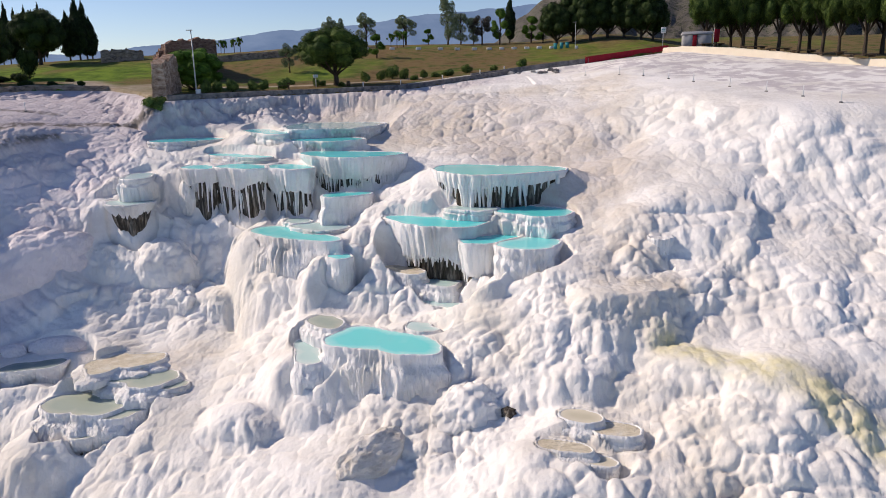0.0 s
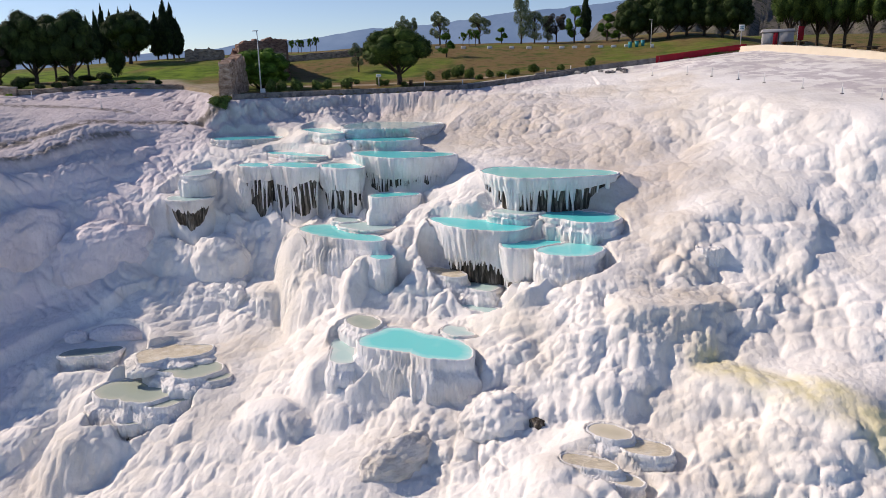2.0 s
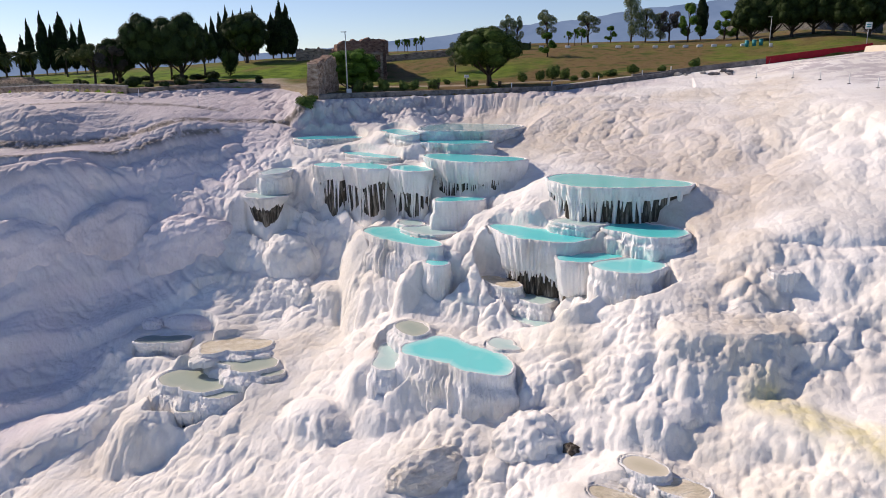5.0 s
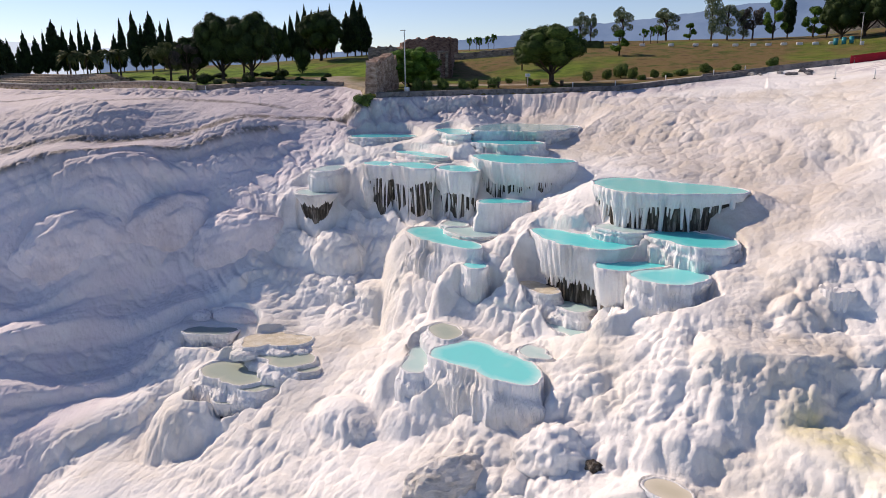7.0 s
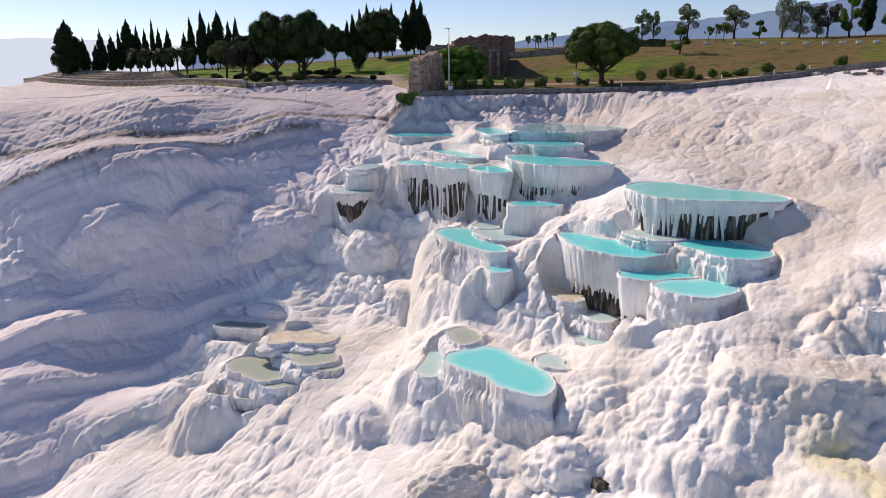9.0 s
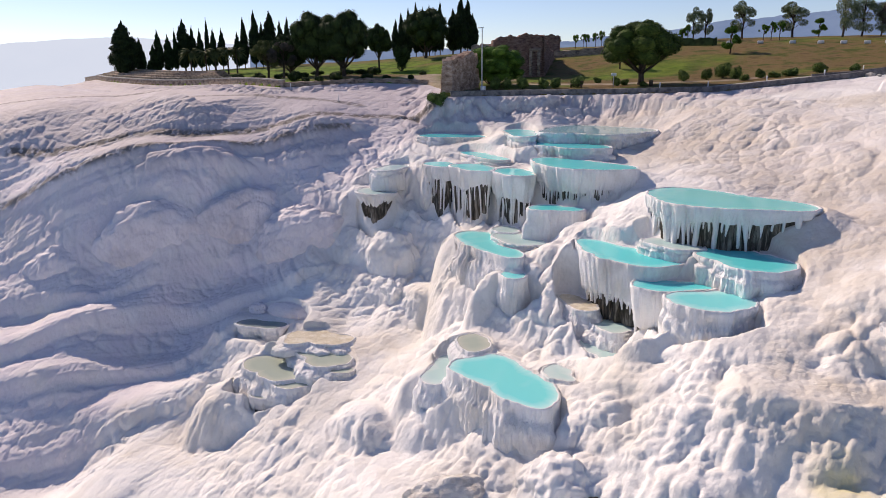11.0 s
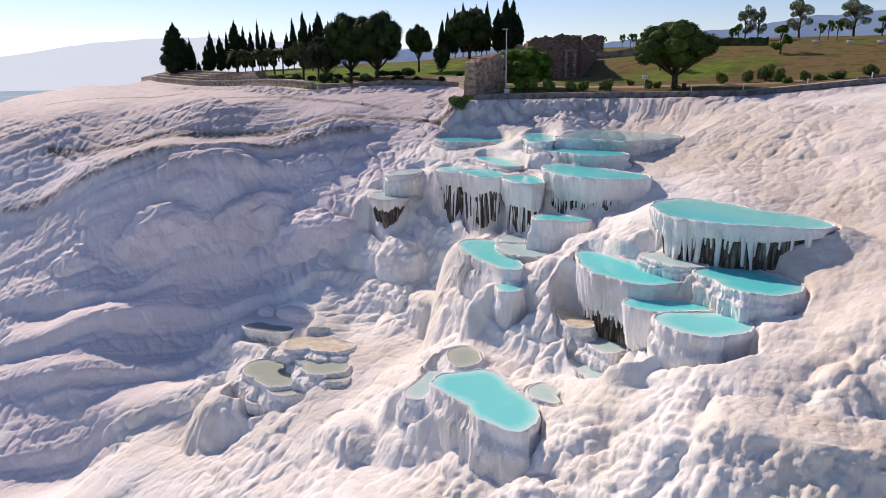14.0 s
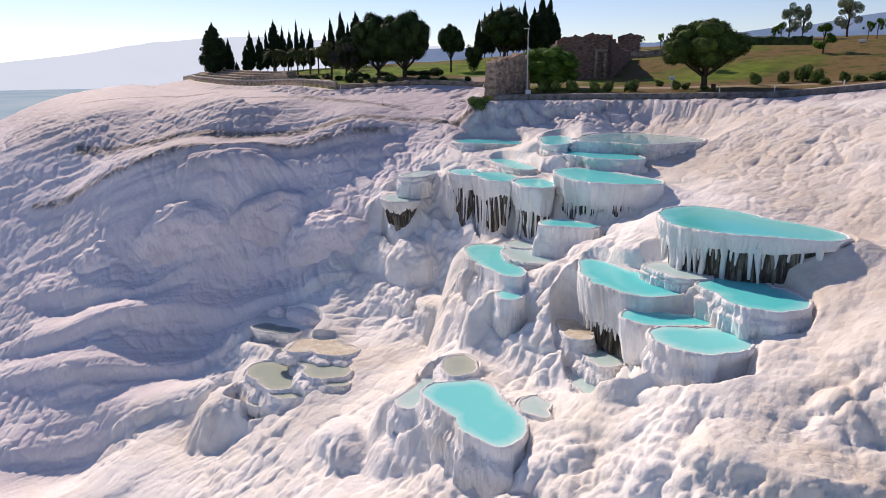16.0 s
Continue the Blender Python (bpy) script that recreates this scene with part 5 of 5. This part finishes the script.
def strip(name, points, profile, mat, base, label, category, rough=0.03, kind="structure", step=0.8):
    """Sweep a closed profile of (sideways, up) along a line on the ground."""
    p, side = along(points, step)
    rows = []
    for i, ((x, y), (sx2, sy2)) in enumerate(zip(p, side)):
        z = base(x, y)
        row = [(x + sx2 * o, y + sy2 * o, z + u + (rough * noise.noise((x * 1.7, y * 1.7, o + u)) if u > 0 else 0)) for o, u in profile]
        rows.append(np.array(row))
    v, f = loft(rows)
    n = len(profile)
    f = [tuple(q) for q in f] + [tuple(range(n)), tuple(range(len(v) - n, len(v)))[::-1]]
    ob = mesh_part(name, v, f, mat, smooth_faces=False)
    return tagged(ob, label, category, kind=kind)


def pz_at(x, y):
    return float(park_z(x, y))


PATH_LINE = [(12, 113.3), (4, 108.3), (-4.5, 102.1), (-14.2, 97.1), (-23.3, 93.5), (-30, 89.8), (-33, 87.4)]
strip("kerb", PATH_LINE, [(0.35, -1.2), (0.35, 0.18), (0.0, 0.20), (0.0, -1.2)], M_KERB, pz_at, "worn grey concrete kerb along the rim", "kerb")
strip("pavement", PATH_LINE, [(-0.05, -0.3), (-0.05, 0.10), (-2.4, 0.12), (-2.4, -0.3)], M_PAVE, pz_at, "pale paved footpath behind the kerb", "path")
strip("terrace_wall", [(22, 112.6), (12, 113.2), (4, 110.4)], [(0.6, -1.6), (0.6, 0.36), (0.0, 0.36), (0.0, -1.6)], M_KERB, pz_at, "low grey concrete wall at the end of the path", "wall")
WEST = [(-60.5, 86.2), (-61.2, 86.0), (-73, 89.4), (-87, 93.9), (-110, 99.4), (-140, 108.4), (-172, 122.5)]
strip("wall_park", WEST, [(0.45, -2.4), (0.30, 0.45), (-0.3, 0.50), (-0.3, -2.4)], M_STONE, pz_at, "rough brown rubble retaining wall below the lawn", "wall", 0.2)
strip("coping", WEST, [(0.36, 0.42), (0.36, 0.60), (-0.36, 0.62), (-0.36, 0.44)], M_PAVE, pz_at, "pale stone coping on the retaining wall", "coping", 0.02)
strip("wall_corner", [(-46, 101.3), (-55, 99.2), (-60.5, 86.2)], [(0.3, -1.4), (0.25, 0.2), (-0.2, 0.22), (-0.2, -1.4)], M_STONE, pz_at, "low earth-brown edge of the lawn", "wall", 0.15)
for i, (off, up) in enumerate(((1.6, 0.85), (3.6, 1.15), (5.6, 1.45), (7.6, 1.75))):
    strip("terrace_step_%d" % (i + 1), [(-84 - 3 * i, 93.4 + off), (-100, 97.4 + off), (-112, 100 + off), (-140, 108.5 + off), (-162, 118 + off)],
          [(0.25, -1.0), (0.25, up), (-1.6, up), (-1.6, -1.0)], M_STONE, pz_at, "long low stone step below the cypresses", "step")
strip("bank", [(80, 50.5), (62, 72), (52, 86), (43, 100), (34, 114)], [(1.5, -3.6), (0.4, 0.30), (-0.6, 0.35), (-0.6, -2.0), (0.9, -3.8)], M_CREAM, pz_at, "smooth cream-plastered bank above the terrace", "bank", 0.05)
strip("field_wall", [(-30, 147), (-38, 146), (-47, 145)], [(0.4, -0.6), (0.35, 1.2), (-0.3, 1.2), (-0.3, -0.6)], M_STONE, pz_at, "low dark stone wall beyond the grass", "wall", 0.25)
strip("hedge", [(-18, 153.5), (-24, 154.5), (-31, 155.5)], [(0.9, -0.2), (0.7, 1.2), (-0.7, 1.2), (-0.9, -0.2)], L_DARK, pz_at, "long dark clipped hedge", "hedge", 0.5, kind="")


# ---- ruins ----
def ragged(name, a, b, thick, heights, base_z, mat, parent, seed, cell=0.45, label=""):
    """A broken wall from a to b; heights runs along its length; both faces and the top are worn."""
    length = math.hypot(b[0] - a[0], b[1] - a[1])
    n, m = max(4, int(length / cell)), 12
    ux, uy = (b[0] - a[0]) / length, (b[1] - a[1]) / length
    rows = []
    for i in range(n + 1):
        f = i / n
        h = float(np.interp(f, np.linspace(0, 1, len(heights)), heights)) + 0.75 * noise.noise((f * length * 0.7, seed, 0)) + 0.5 * noise.noise((f * length * 1.9, seed, 4)) + 0.25 * noise.noise((f * length * 4.5, seed, 8))
        ring = []
        for j in range(2 * m):
            if j < m:
                s, u = -0.5 * thick, h * j / (m - 1)
            else:
                s, u = 0.5 * thick, h * (2 * m - 1 - j) / (m - 1)
            s *= 1 - 0.25 * (u / max(h, 0.1)) ** 2
            q = Vector((f * length * 0.9, s * 1.5 + seed, u * 0.9))
            s += 0.22 * noise.noise(q) + 0.10 * noise.noise(q * 3)
            e = 0.18 * noise.noise(q * 1.3 + Vector((9, 0, 0)))
            ring.append((a[0] + ux * (f * length + e) - uy * s, a[1] + uy * (f * length + e) + ux * s, base_z - 0.6 + u))
        rows.append(np.array(ring))
    v, f = loft(rows)
    k2 = 2 * m
    f = [tuple(q) for q in f] + [tuple(range(k2)), tuple(range(len(v) - k2, len(v)))[::-1]]
    return mesh_part(name, v, f, mat, parent, label, smooth_faces=False)


def box(size, bevel=0.02):
    bm = bmesh.new()
    bmesh.ops.create_cube(bm, size=1)
    bmesh.ops.scale(bm, vec=size, verts=bm.verts)
    if bevel:
        bmesh.ops.bevel(bm, geom=bm.edges[:], offset=bevel, segments=1, affect="EDGES")
    return bm


def tube(radius, height, sides=10, top=None):
    bm = bmesh.new()
    bmesh.ops.create_cone(bm, cap_ends=True, segments=sides, radius1=radius, radius2=radius if top is None else top, depth=height)
    bmesh.ops.translate(bm, vec=(0, 0, height / 2), verts=bm.verts)
    return bm


pier = thing("ruined_pier", (0, 0, 0), "broken brown masonry pier with grass on top", "ruin")
ragged("masonry", (-34.0, 88.1), (-35.1, 96.2), 1.7, (5.5, 5.9, 6.3, 6.5), 26.4, M_PIER, pier, 3, 0.3)
ruin = thing("ruined_bath", (0, 0, 0), "ragged red-brown brick ruin of an ancient building", "ruin")
ragged("main_wall", (-43.2, 115.4), (-37.2, 120.4), 2.4, (6.0, 6.5, 6.8, 6.6, 7.0, 6.7), 29.2, M_BRICK, ruin, 11, 0.4)
ragged("side_wall", (-37.4, 120.3), (-45.8, 142.0), 2.0, (6.4, 5.6, 4.8, 4.2, 4.6), 29.4, M_BRICK, ruin, 12, 0.45)
ragged("return_wall", (-43.2, 115.6), (-50.4, 131.0), 2.2, (5.2, 4.8, 4.4, 4.0), 29.0, M_BRICK, ruin, 13, 0.45)
for x, y in ((-37.75, 118.25), (-36.75, 119.1)):
    jamb = part("door_jamb", box((0.42, 0.42, 3.9), 0.04), M_STONE, ruin, "pale stone door jamb")
    jamb.location = (x, y, 29.0 + 1.95)
jamb = part("lintel", box((1.9, 0.45, 0.4), 0.04), M_STONE, ruin, "pale stone lintel")
jamb.matrix_local = pose(-37.25, 118.68, 33.05, 0, 0, 40)
rear = thing("ruined_tower", (0, 0, 0), "weathered brick stump behind the ruin", "ruin")
ragged("masonry", (-50.4, 147.0), (-46.8, 148.8), 2.6, (3.6, 4.2, 3.7), 33.0, M_BRICK, rear, 15)
hall = thing("ruined_hall", (0, 0, 0), "long low ruined stone hall beyond the lawn", "ruin")
ragged("masonry", (-71.0, 154.6), (-63.4, 157.6), 3.0, (2.9, 3.4, 3.3, 2.8), 32.6, M_STONE, hall, 16)


# ---- lamps, signs, tents, seats ----
def lamp_post(x, y, h, label):
    z = pz_at(x, y)
    top = thing("lamp_post", (x, y, z), label, "lamp post")
    part("pole", tube(0.09, h, 10, 0.055), M_METAL, top)
    bm = box((0.75, 0.22, 0.10), 0.03)
    bmesh.ops.translate(bm, vec=(-0.2, 0, h + 0.03), verts=bm.verts)
    part("lamp_head", bm, M_METAL, top)
    bm = box((0.55, 0.45, 0.65), 0.03)
    bmesh.ops.translate(bm, vec=(0.25, -0.1, 0.32), verts=bm.verts)
    part("base_box", bm, M_WHITE, top, "white steel junction box")


lamp_post(-30.4, 90.6, 7.6, "tall thin grey steel lamp post beside the ruin")
lamp_post(25.7, 144.7, 5.0, "pale lamp post before the dark pines")


def sign(x, y, h, w, hh, label, turn=0):
    top = thing("signboard", (x, y, pz_at(x, y)), label, "sign")
    part("pole", tube(0.06, h, 8), M_METAL, top)
    bm = box((w, 0.05, hh), 0.01)
    bmesh.ops.translate(bm, vec=(0, -0.06, h - hh / 2), verts=bm.verts)
    part("board", bm, M_WHITE, top)
    top.rotation_euler = (0, 0, radians(turn))
    for i in range(2):
        bm = box((w * 0.7, 0.012, hh * 0.12), 0)
        bmesh.ops.translate(bm, vec=(0, -0.09, h - hh * (0.35 + 0.3 * i)), verts=bm.verts)
        part("lettering_bar", bm, M_TEALP, top)


sign(34.3, 116.4, 3.3, 0.8, 0.9, "white sign on a steel pole beside the terrace")
sign(-17.6, 102.0, 1.7, 0.7, 0.4, "small dark notice on a post beside the path")


def tent(x, y, turn, label):
    top = thing("stall_tent", (x, y, pz_at(x, y)), label, "tent")
    for sx2, w in ((-1.05, 2.0), (1.05, 2.0)):
        bm = box((w, 2.6, 2.0), 0.04)
        bmesh.ops.translate(bm, vec=(sx2, 0, 1.0), verts=bm.verts)
        part("side_cloth", bm, M_GREY, top)
    bm = box((4.5, 3.0, 0.28), 0.06)
    bmesh.ops.translate(bm, vec=(0, 0, 2.16), verts=bm.verts)
    bmesh.ops.scale(bm, vec=(0.95, 0.6, 1.08), verts=[q for q in bm.verts if q.co.z > 2.2])
    part("roof", bm, M_GREY, top, "grey canvas roof")
    bm = box((0.62, 0.05, 1.9), 0.01)
    bmesh.ops.translate(bm, vec=(-0.4, -1.36, 1.02), verts=bm.verts)
    part("banner", bm, M_RED, top, "bright red banner")
    top.rotation_euler = (0, 0, radians(turn))


tent(39.1, 115.2, -12, "grey canvas stall with a red banner under pines")
red = thing("flag_banner", (43.2, 119.2, pz_at(43.2, 119.2)), "tall red banner on a pole", "banner")
part("pole", tube(0.05, 3.4, 8), M_METAL, red)
bm = box((0.9, 0.05, 2.0), 0.01)
bmesh.ops.translate(bm, vec=(0.45, 0, 2.3), verts=bm.verts)
part("cloth", bm, M_RED, red)


def platform(label):
    top = thing("timber_platform", (0, 0, 0), label, "platform", "seats above the bank")
    for i in range(6):
        bm = box((3.2, 0.30, 0.10), 0.015)
        bmesh.ops.translate(bm, vec=(0, -0.8 + 0.32 * i, 0.30), verts=bm.verts)
        part("plank", bm, M_TIMBER, top)
    for sx2 in (-1.2, 1.2):
        bm = box((0.16, 1.8, 0.28), 0.015)
        bmesh.ops.translate(bm, vec=(sx2, 0, 0.12), verts=bm.verts)
        part("bearer", bm, M_TIMBER, top)
    return top


seat = platform("low dark timber platform at the bank's edge")
SEATS = [(40.6, 112.6), (43.4, 104.2), (45.0, 100.2), (46.6, 96.4), (48.2, 92.6), (49.9, 88.8)]
for x, y in SEATS[1:]:
    copy_thing(seat, pose(x, y, pz_at(x, y) + 0.5, 0, 0, -8))
seat.matrix_world = pose(*SEATS[0], pz_at(*SEATS[0]) + 0.5, 0, 0, -8)

fence = thing("cloth_fence", (0, 0, 0), "dark red cloth fence along the terrace", "fence")
p, side = along([(21.5, 112.0), (27.5, 113.4), (34.6, 114.4)], 0.6)
zf = [pz_at(x, y) for x, y in p]
rows = []
for o, u in ((-0.06, -0.5), (-0.10, 0.25), (-0.04, 0.60), (0.04, 0.60), (0.02, 0.25), (0.04, -0.5)):
    rows.append(np.array([(x + sx2 * (o + 0.05 * noise.noise((x, u, 1))), y + sy2 * o, z + u) for (x, y), (sx2, sy2), z in zip(p, side, zf)]))
v, f = loft(rows, closed=False)
mesh_part("cloth", v, f, M_RED, fence, smooth_faces=False)
for i in range(0, len(p), 4):
    q = part("fence_post", tube(0.05, 1.12, 8), M_RED, fence)
    q.location = (p[i][0], p[i][1], zf[i] - 0.45)

stake = thing("rope_post", (0, 0, 0), "short white post on a small stone foot", "post", "posts on the white terrace")
part("post", tube(0.045, 1.05, 8), M_WHITE, stake)
part("foot", tube(0.20, 0.10, 10, 0.13), M_KERB, stake)
STAKES = [(18.8, 97.5), (21.9, 92.0), (24.0, 88.7), (26.0, 85.2), (27.8, 82.0), (30.2, 77.7), (32.4, 73.8), (34.4, 70.3), (36.2, 66.8), (-47.5, 83.0), (-57.0, 84.0)]


def on_slope(x, y):
    return float(ground_z(np.array([x]), np.array([y]))[0][0])


for x, y in STAKES[1:]:
    copy_thing(stake, pose(x, y, on_slope(x, y) - 0.03))
stake.location = (*STAKES[0], on_slope(*STAKES[0]) - 0.03)

block = thing("kerb_block", (0, 0, 0), "low white stone block at the field's edge", "stone block", "white blocks along the field")
part("stone", box((1.0, 0.5, 0.5), 0.05), M_WHITE, block)
BLOCKS = [(-27, 157), (-21.5, 156.6), (-16, 156), (-10.5, 155), (-5, 154), (-0.5, 153.3), (3, 152.8), (6.5, 152.4), (9.5, 152), (12, 151.6), (14.5, 151.2), (17, 150.8), (19.5, 150.4), (22, 150)]
for x, y in BLOCKS[1:]:
    copy_thing(block, pose(x, y, pz_at(x, y) + 0.2, 0, 0, (x * 37) % 20))
block.location = (*BLOCKS[0], pz_at(*BLOCKS[0]) + 0.2)
bin_a = thing("litter_bin", (0, 0, 0), "teal plastic litter bin beside the field", "bin", "bins beside the field")
part("body", tube(0.32, 1.0, 12, 0.38), M_TEALP, bin_a)
part("lid", tube(0.40, 0.14, 12, 0.30), M_TEALP, bin_a).location = (0, 0, 1.0)
copy_thing(bin_a, pose(23.6, 148.1, pz_at(23.6, 148.1)))
copy_thing(bin_a, pose(24.7, 148.0, pz_at(24.7, 148.0)))
bin_a.location = (22.4, 148.3, pz_at(22.4, 148.3))

bench = thing("park_bench", (-21.5, 99.2, pz_at(-21.5, 99.2)), "plain brown wooden bench beside the path", "bench")
for i in range(3):
    part("seat_slat", box((1.7, 0.14, 0.05), 0.01), M_TIMBER, bench).location = (0, -0.16 + 0.16 * i, 0.45)
part("back_slat", box((1.7, 0.05, 0.16), 0.01), M_TIMBER, bench).location = (0, 0.26, 0.75)
for x in (-0.7, 0.7):
    part("leg", box((0.08, 0.42, 0.45), 0.01), M_TIMBER, bench).location = (x, 0, 0.22)
    part("back_post", box((0.07, 0.06, 0.85), 0.01), M_TIMBER, bench).location = (x, 0.24, 0.42)
trash = thing("litter_basket", (-13.4, 104.0, pz_at(-13.4, 104.0)), "dark brown litter basket under the pine", "bin")
part("basket", tube(0.22, 0.7, 12, 0.28), M_TIMBER, trash)
peg = thing("kerb_peg", (0, 0, 0), "short pale marker post behind the kerb", "post", "marker posts along the kerb")
part("peg", tube(0.07, 0.8, 8), M_WHITE, peg)
PEGS = [(-10.5, 98.8), (-5.6, 101.6), (0.2, 105.4), (5.8, 109.6), (9.6, 112.0)]
for x, y in PEGS[1:]:
    copy_thing(peg, pose(x - 0.3, y + 0.6, pz_at(x, y)))
peg.location = (PEGS[0][0] - 0.3, PEGS[0][1] + 0.6, pz_at(*PEGS[0]))


M_KNOLL = simple("bare_rock", 0.9, (0.3, (0.52, 0.47, 0.41)), (0.5, (0.70, 0.66, 0.61)), (0.7, (0.80, 0.77, 0.74)), scale=0.7, stretch=(1, 1, 2), bump=0.25)


# copy of the travertine with the gully's shade tint in its colour
k = Mat("shade_rose_travertine", 0.65, 0.2)
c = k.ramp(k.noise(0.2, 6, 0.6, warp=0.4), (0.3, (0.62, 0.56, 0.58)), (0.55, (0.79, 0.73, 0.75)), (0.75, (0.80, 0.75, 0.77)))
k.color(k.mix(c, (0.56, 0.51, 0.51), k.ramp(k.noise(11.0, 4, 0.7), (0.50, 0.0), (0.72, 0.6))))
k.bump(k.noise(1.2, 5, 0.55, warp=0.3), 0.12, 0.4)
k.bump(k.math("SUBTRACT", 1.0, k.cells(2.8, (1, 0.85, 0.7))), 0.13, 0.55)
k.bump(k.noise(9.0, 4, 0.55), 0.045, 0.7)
M_SHADE_ROSE = k.m


# ---- flowstone bodies that stand out of the slope ----
def bulge(x, y, z, rx, ry, rz, label, mat, seed, name="flowstone_dome", lumps=1.0, turn=0.0):
    """A rounded body with lobes and drip ribs down its flanks."""
    top = thing(name, (x, y, z), label, "flowstone", "flowstone domes")
    bm = bmesh.new()
    bmesh.ops.create_icosphere(bm, subdivisions=6, radius=1)
    for q in bm.verts:
        c = q.co.copy()
        a = math.atan2(c.y, c.x)
        rib = abs(noise.noise((math.cos(a) * 5 + seed, math.sin(a) * 5, c.z * 0.7)))
        k2 = 1 + lumps * (0.16 * noise.noise(c * 1.8 + Vector((seed, 0, 0))) + 0.10 * noise.noise(c * 4.0 + Vector((0, seed, 0))) + 0.10 * rib * (1 - c.z) - 0.17 * noise.voronoi(Vector((c.x * rx, c.y * ry, c.z * rz)) * 0.55 + Vector((seed, seed, 0)))[0][0] - 0.08 * noise.voronoi(Vector((c.x * rx, c.y * ry, c.z * rz)) * 1.3 + Vector((seed, 0, seed)))[0][0])
        q.co = Vector((c.x * rx, c.y * ry, c.z * rz)) * k2
    part("body", bm, mat, top)
    top.rotation_euler = (0, 0, radians(turn))
    return top


bulge(-38.6, 67.6, 11.6, 6.6, 3.4, 4.6, "broad smooth dome beside the dark hollow", M_SHADE_ROSE, 2, lumps=0.55, turn=32)
bulge(-53.0, 60.0, 11.2, 8.4, 3.6, 5.6, "large smooth flowstone dome in the shaded gully", M_SHADE_ROSE, 23, lumps=0.5, turn=48)
bulge(-61.5, 53.2, 8.2, 5.4, 3.2, 4.0, "rounded flowstone dome low in the shaded gully", M_SHADE_ROSE, 26, lumps=0.55, turn=45)
bulge(-46.2, 65.6, 13.6, 6.0, 2.8, 4.2, "swelling flowstone dome on the gully wall", M_SHADE_ROSE, 29, lumps=0.55, turn=50)
bulge(-27.5, 68.2, 11.0, 3.6, 2.7, 3.8, "smooth white dome beneath the mushroom ledge", M_GROUND, 5, lumps=0.7)
bulge(-24.8, 65.2, 8.6, 2.0, 1.7, 2.2, "sunlit white knob on the ridge", M_GROUND, 8, lumps=1.3)
# two solid dark bodies added to carry the recess darkness across the gaps
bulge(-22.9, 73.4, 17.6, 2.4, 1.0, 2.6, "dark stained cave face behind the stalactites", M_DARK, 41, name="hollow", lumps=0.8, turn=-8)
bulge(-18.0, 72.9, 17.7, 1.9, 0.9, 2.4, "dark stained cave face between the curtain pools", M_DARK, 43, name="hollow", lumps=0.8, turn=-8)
bulge(1.4, 46.4, 6.6, 3.0, 2.2, 2.2, "overhanging white flowstone bulge above a dark hollow", M_GROUND, 11)
bulge(-34.2, 59.9, 6.7, 2.9, 1.3, 1.15, "smooth white bowl-shaped body above the dark pool", M_SHADE_ROSE, 33, lumps=0.4, turn=10)
bulge(-38.0, 58.9, 6.6, 1.2, 0.9, 0.9, "small white knob in the shaded gully", M_SHADE_ROSE, 36, lumps=0.6)
bulge(-26.2, 73.2, 17.4, 1.3, 1.5, 2.6, "white flowstone lobe beside the stalactites", M_GROUND, 14, lumps=0.8)
# solid dark ball, painting the shade of a small cave under the overhang
bulge(4.15, 45.2, 6.9, 0.65, 0.65, 0.7, "dark ball for the hollow's shade under the flowstone bulge", M_DARK, 17, name="hollow")
bulge(-5.0, 44.6, 4.1, 3.7, 1.7, 2.1, "bare grey-beige rock slab on the lower slope", M_KNOLL, 20, name="rock_slab", lumps=0.7, turn=46)


# ---- a flat-topped stump of flowstone ----
stump = thing("flowstone_stump", (16.9, 55.2, 16.95), "flat-topped white flowstone stump on the slope", "flowstone")
th = np.linspace(0, 2 * math.pi, 96, endpoint=False)
fl = domes(th * 4.0, th * 0 + 0.5, 31) - 0.8
rows = []
for r, z in ((0.05, -0.06), (0.6, -0.05), (0.88, -0.03), (0.98, 0.0), (1.03, -0.05), (1.02, -0.25), (0.98, -0.7), (1.0, -1.3), (1.12, -1.9), (1.35, -2.5), (1.7, -3.3)):
    rr = r * (1 + 0.05 * np.sin(3 * th + 1)) + (0.30 * fl if r > 0.9 else 0)
    rows.append(np.stack([rr * np.cos(th), 0.85 * rr * np.sin(th), z + 0.05 * np.sin(5 * th) * (r > 0.5)], -1))
v, f = loft(rows)
mesh_part("body", v, f, M_WALL, stump)

# ---- broken stones where the path ends ----
heap = thing("rubble_heap", (14.0, 111.0, 0), "loose grey broken stones at the end of the path", "rubble")
g = random.Random(77)
for i in range(16):
    x, y = g.uniform(-4.5, 4.5), g.uniform(-1.6, 0.6)
    bm = bmesh.new()
    bmesh.ops.create_icosphere(bm, subdivisions=1, radius=1)
    for q in bm.verts:
        q.co *= 1 + 0.45 * noise.noise(q.co * 1.4 + Vector((i * 3.1, 0, 0)))
    s = g.uniform(0.22, 0.6)
    bmesh.ops.scale(bm, vec=(s, s * 0.7, s * 0.6), verts=bm.verts)
    part("stone", bm, M_KERB if i % 2 else M_PAVE, heap, smooth_faces=False).location = (x, y, on_slope(14 + x, 111 + y) + 0.12)
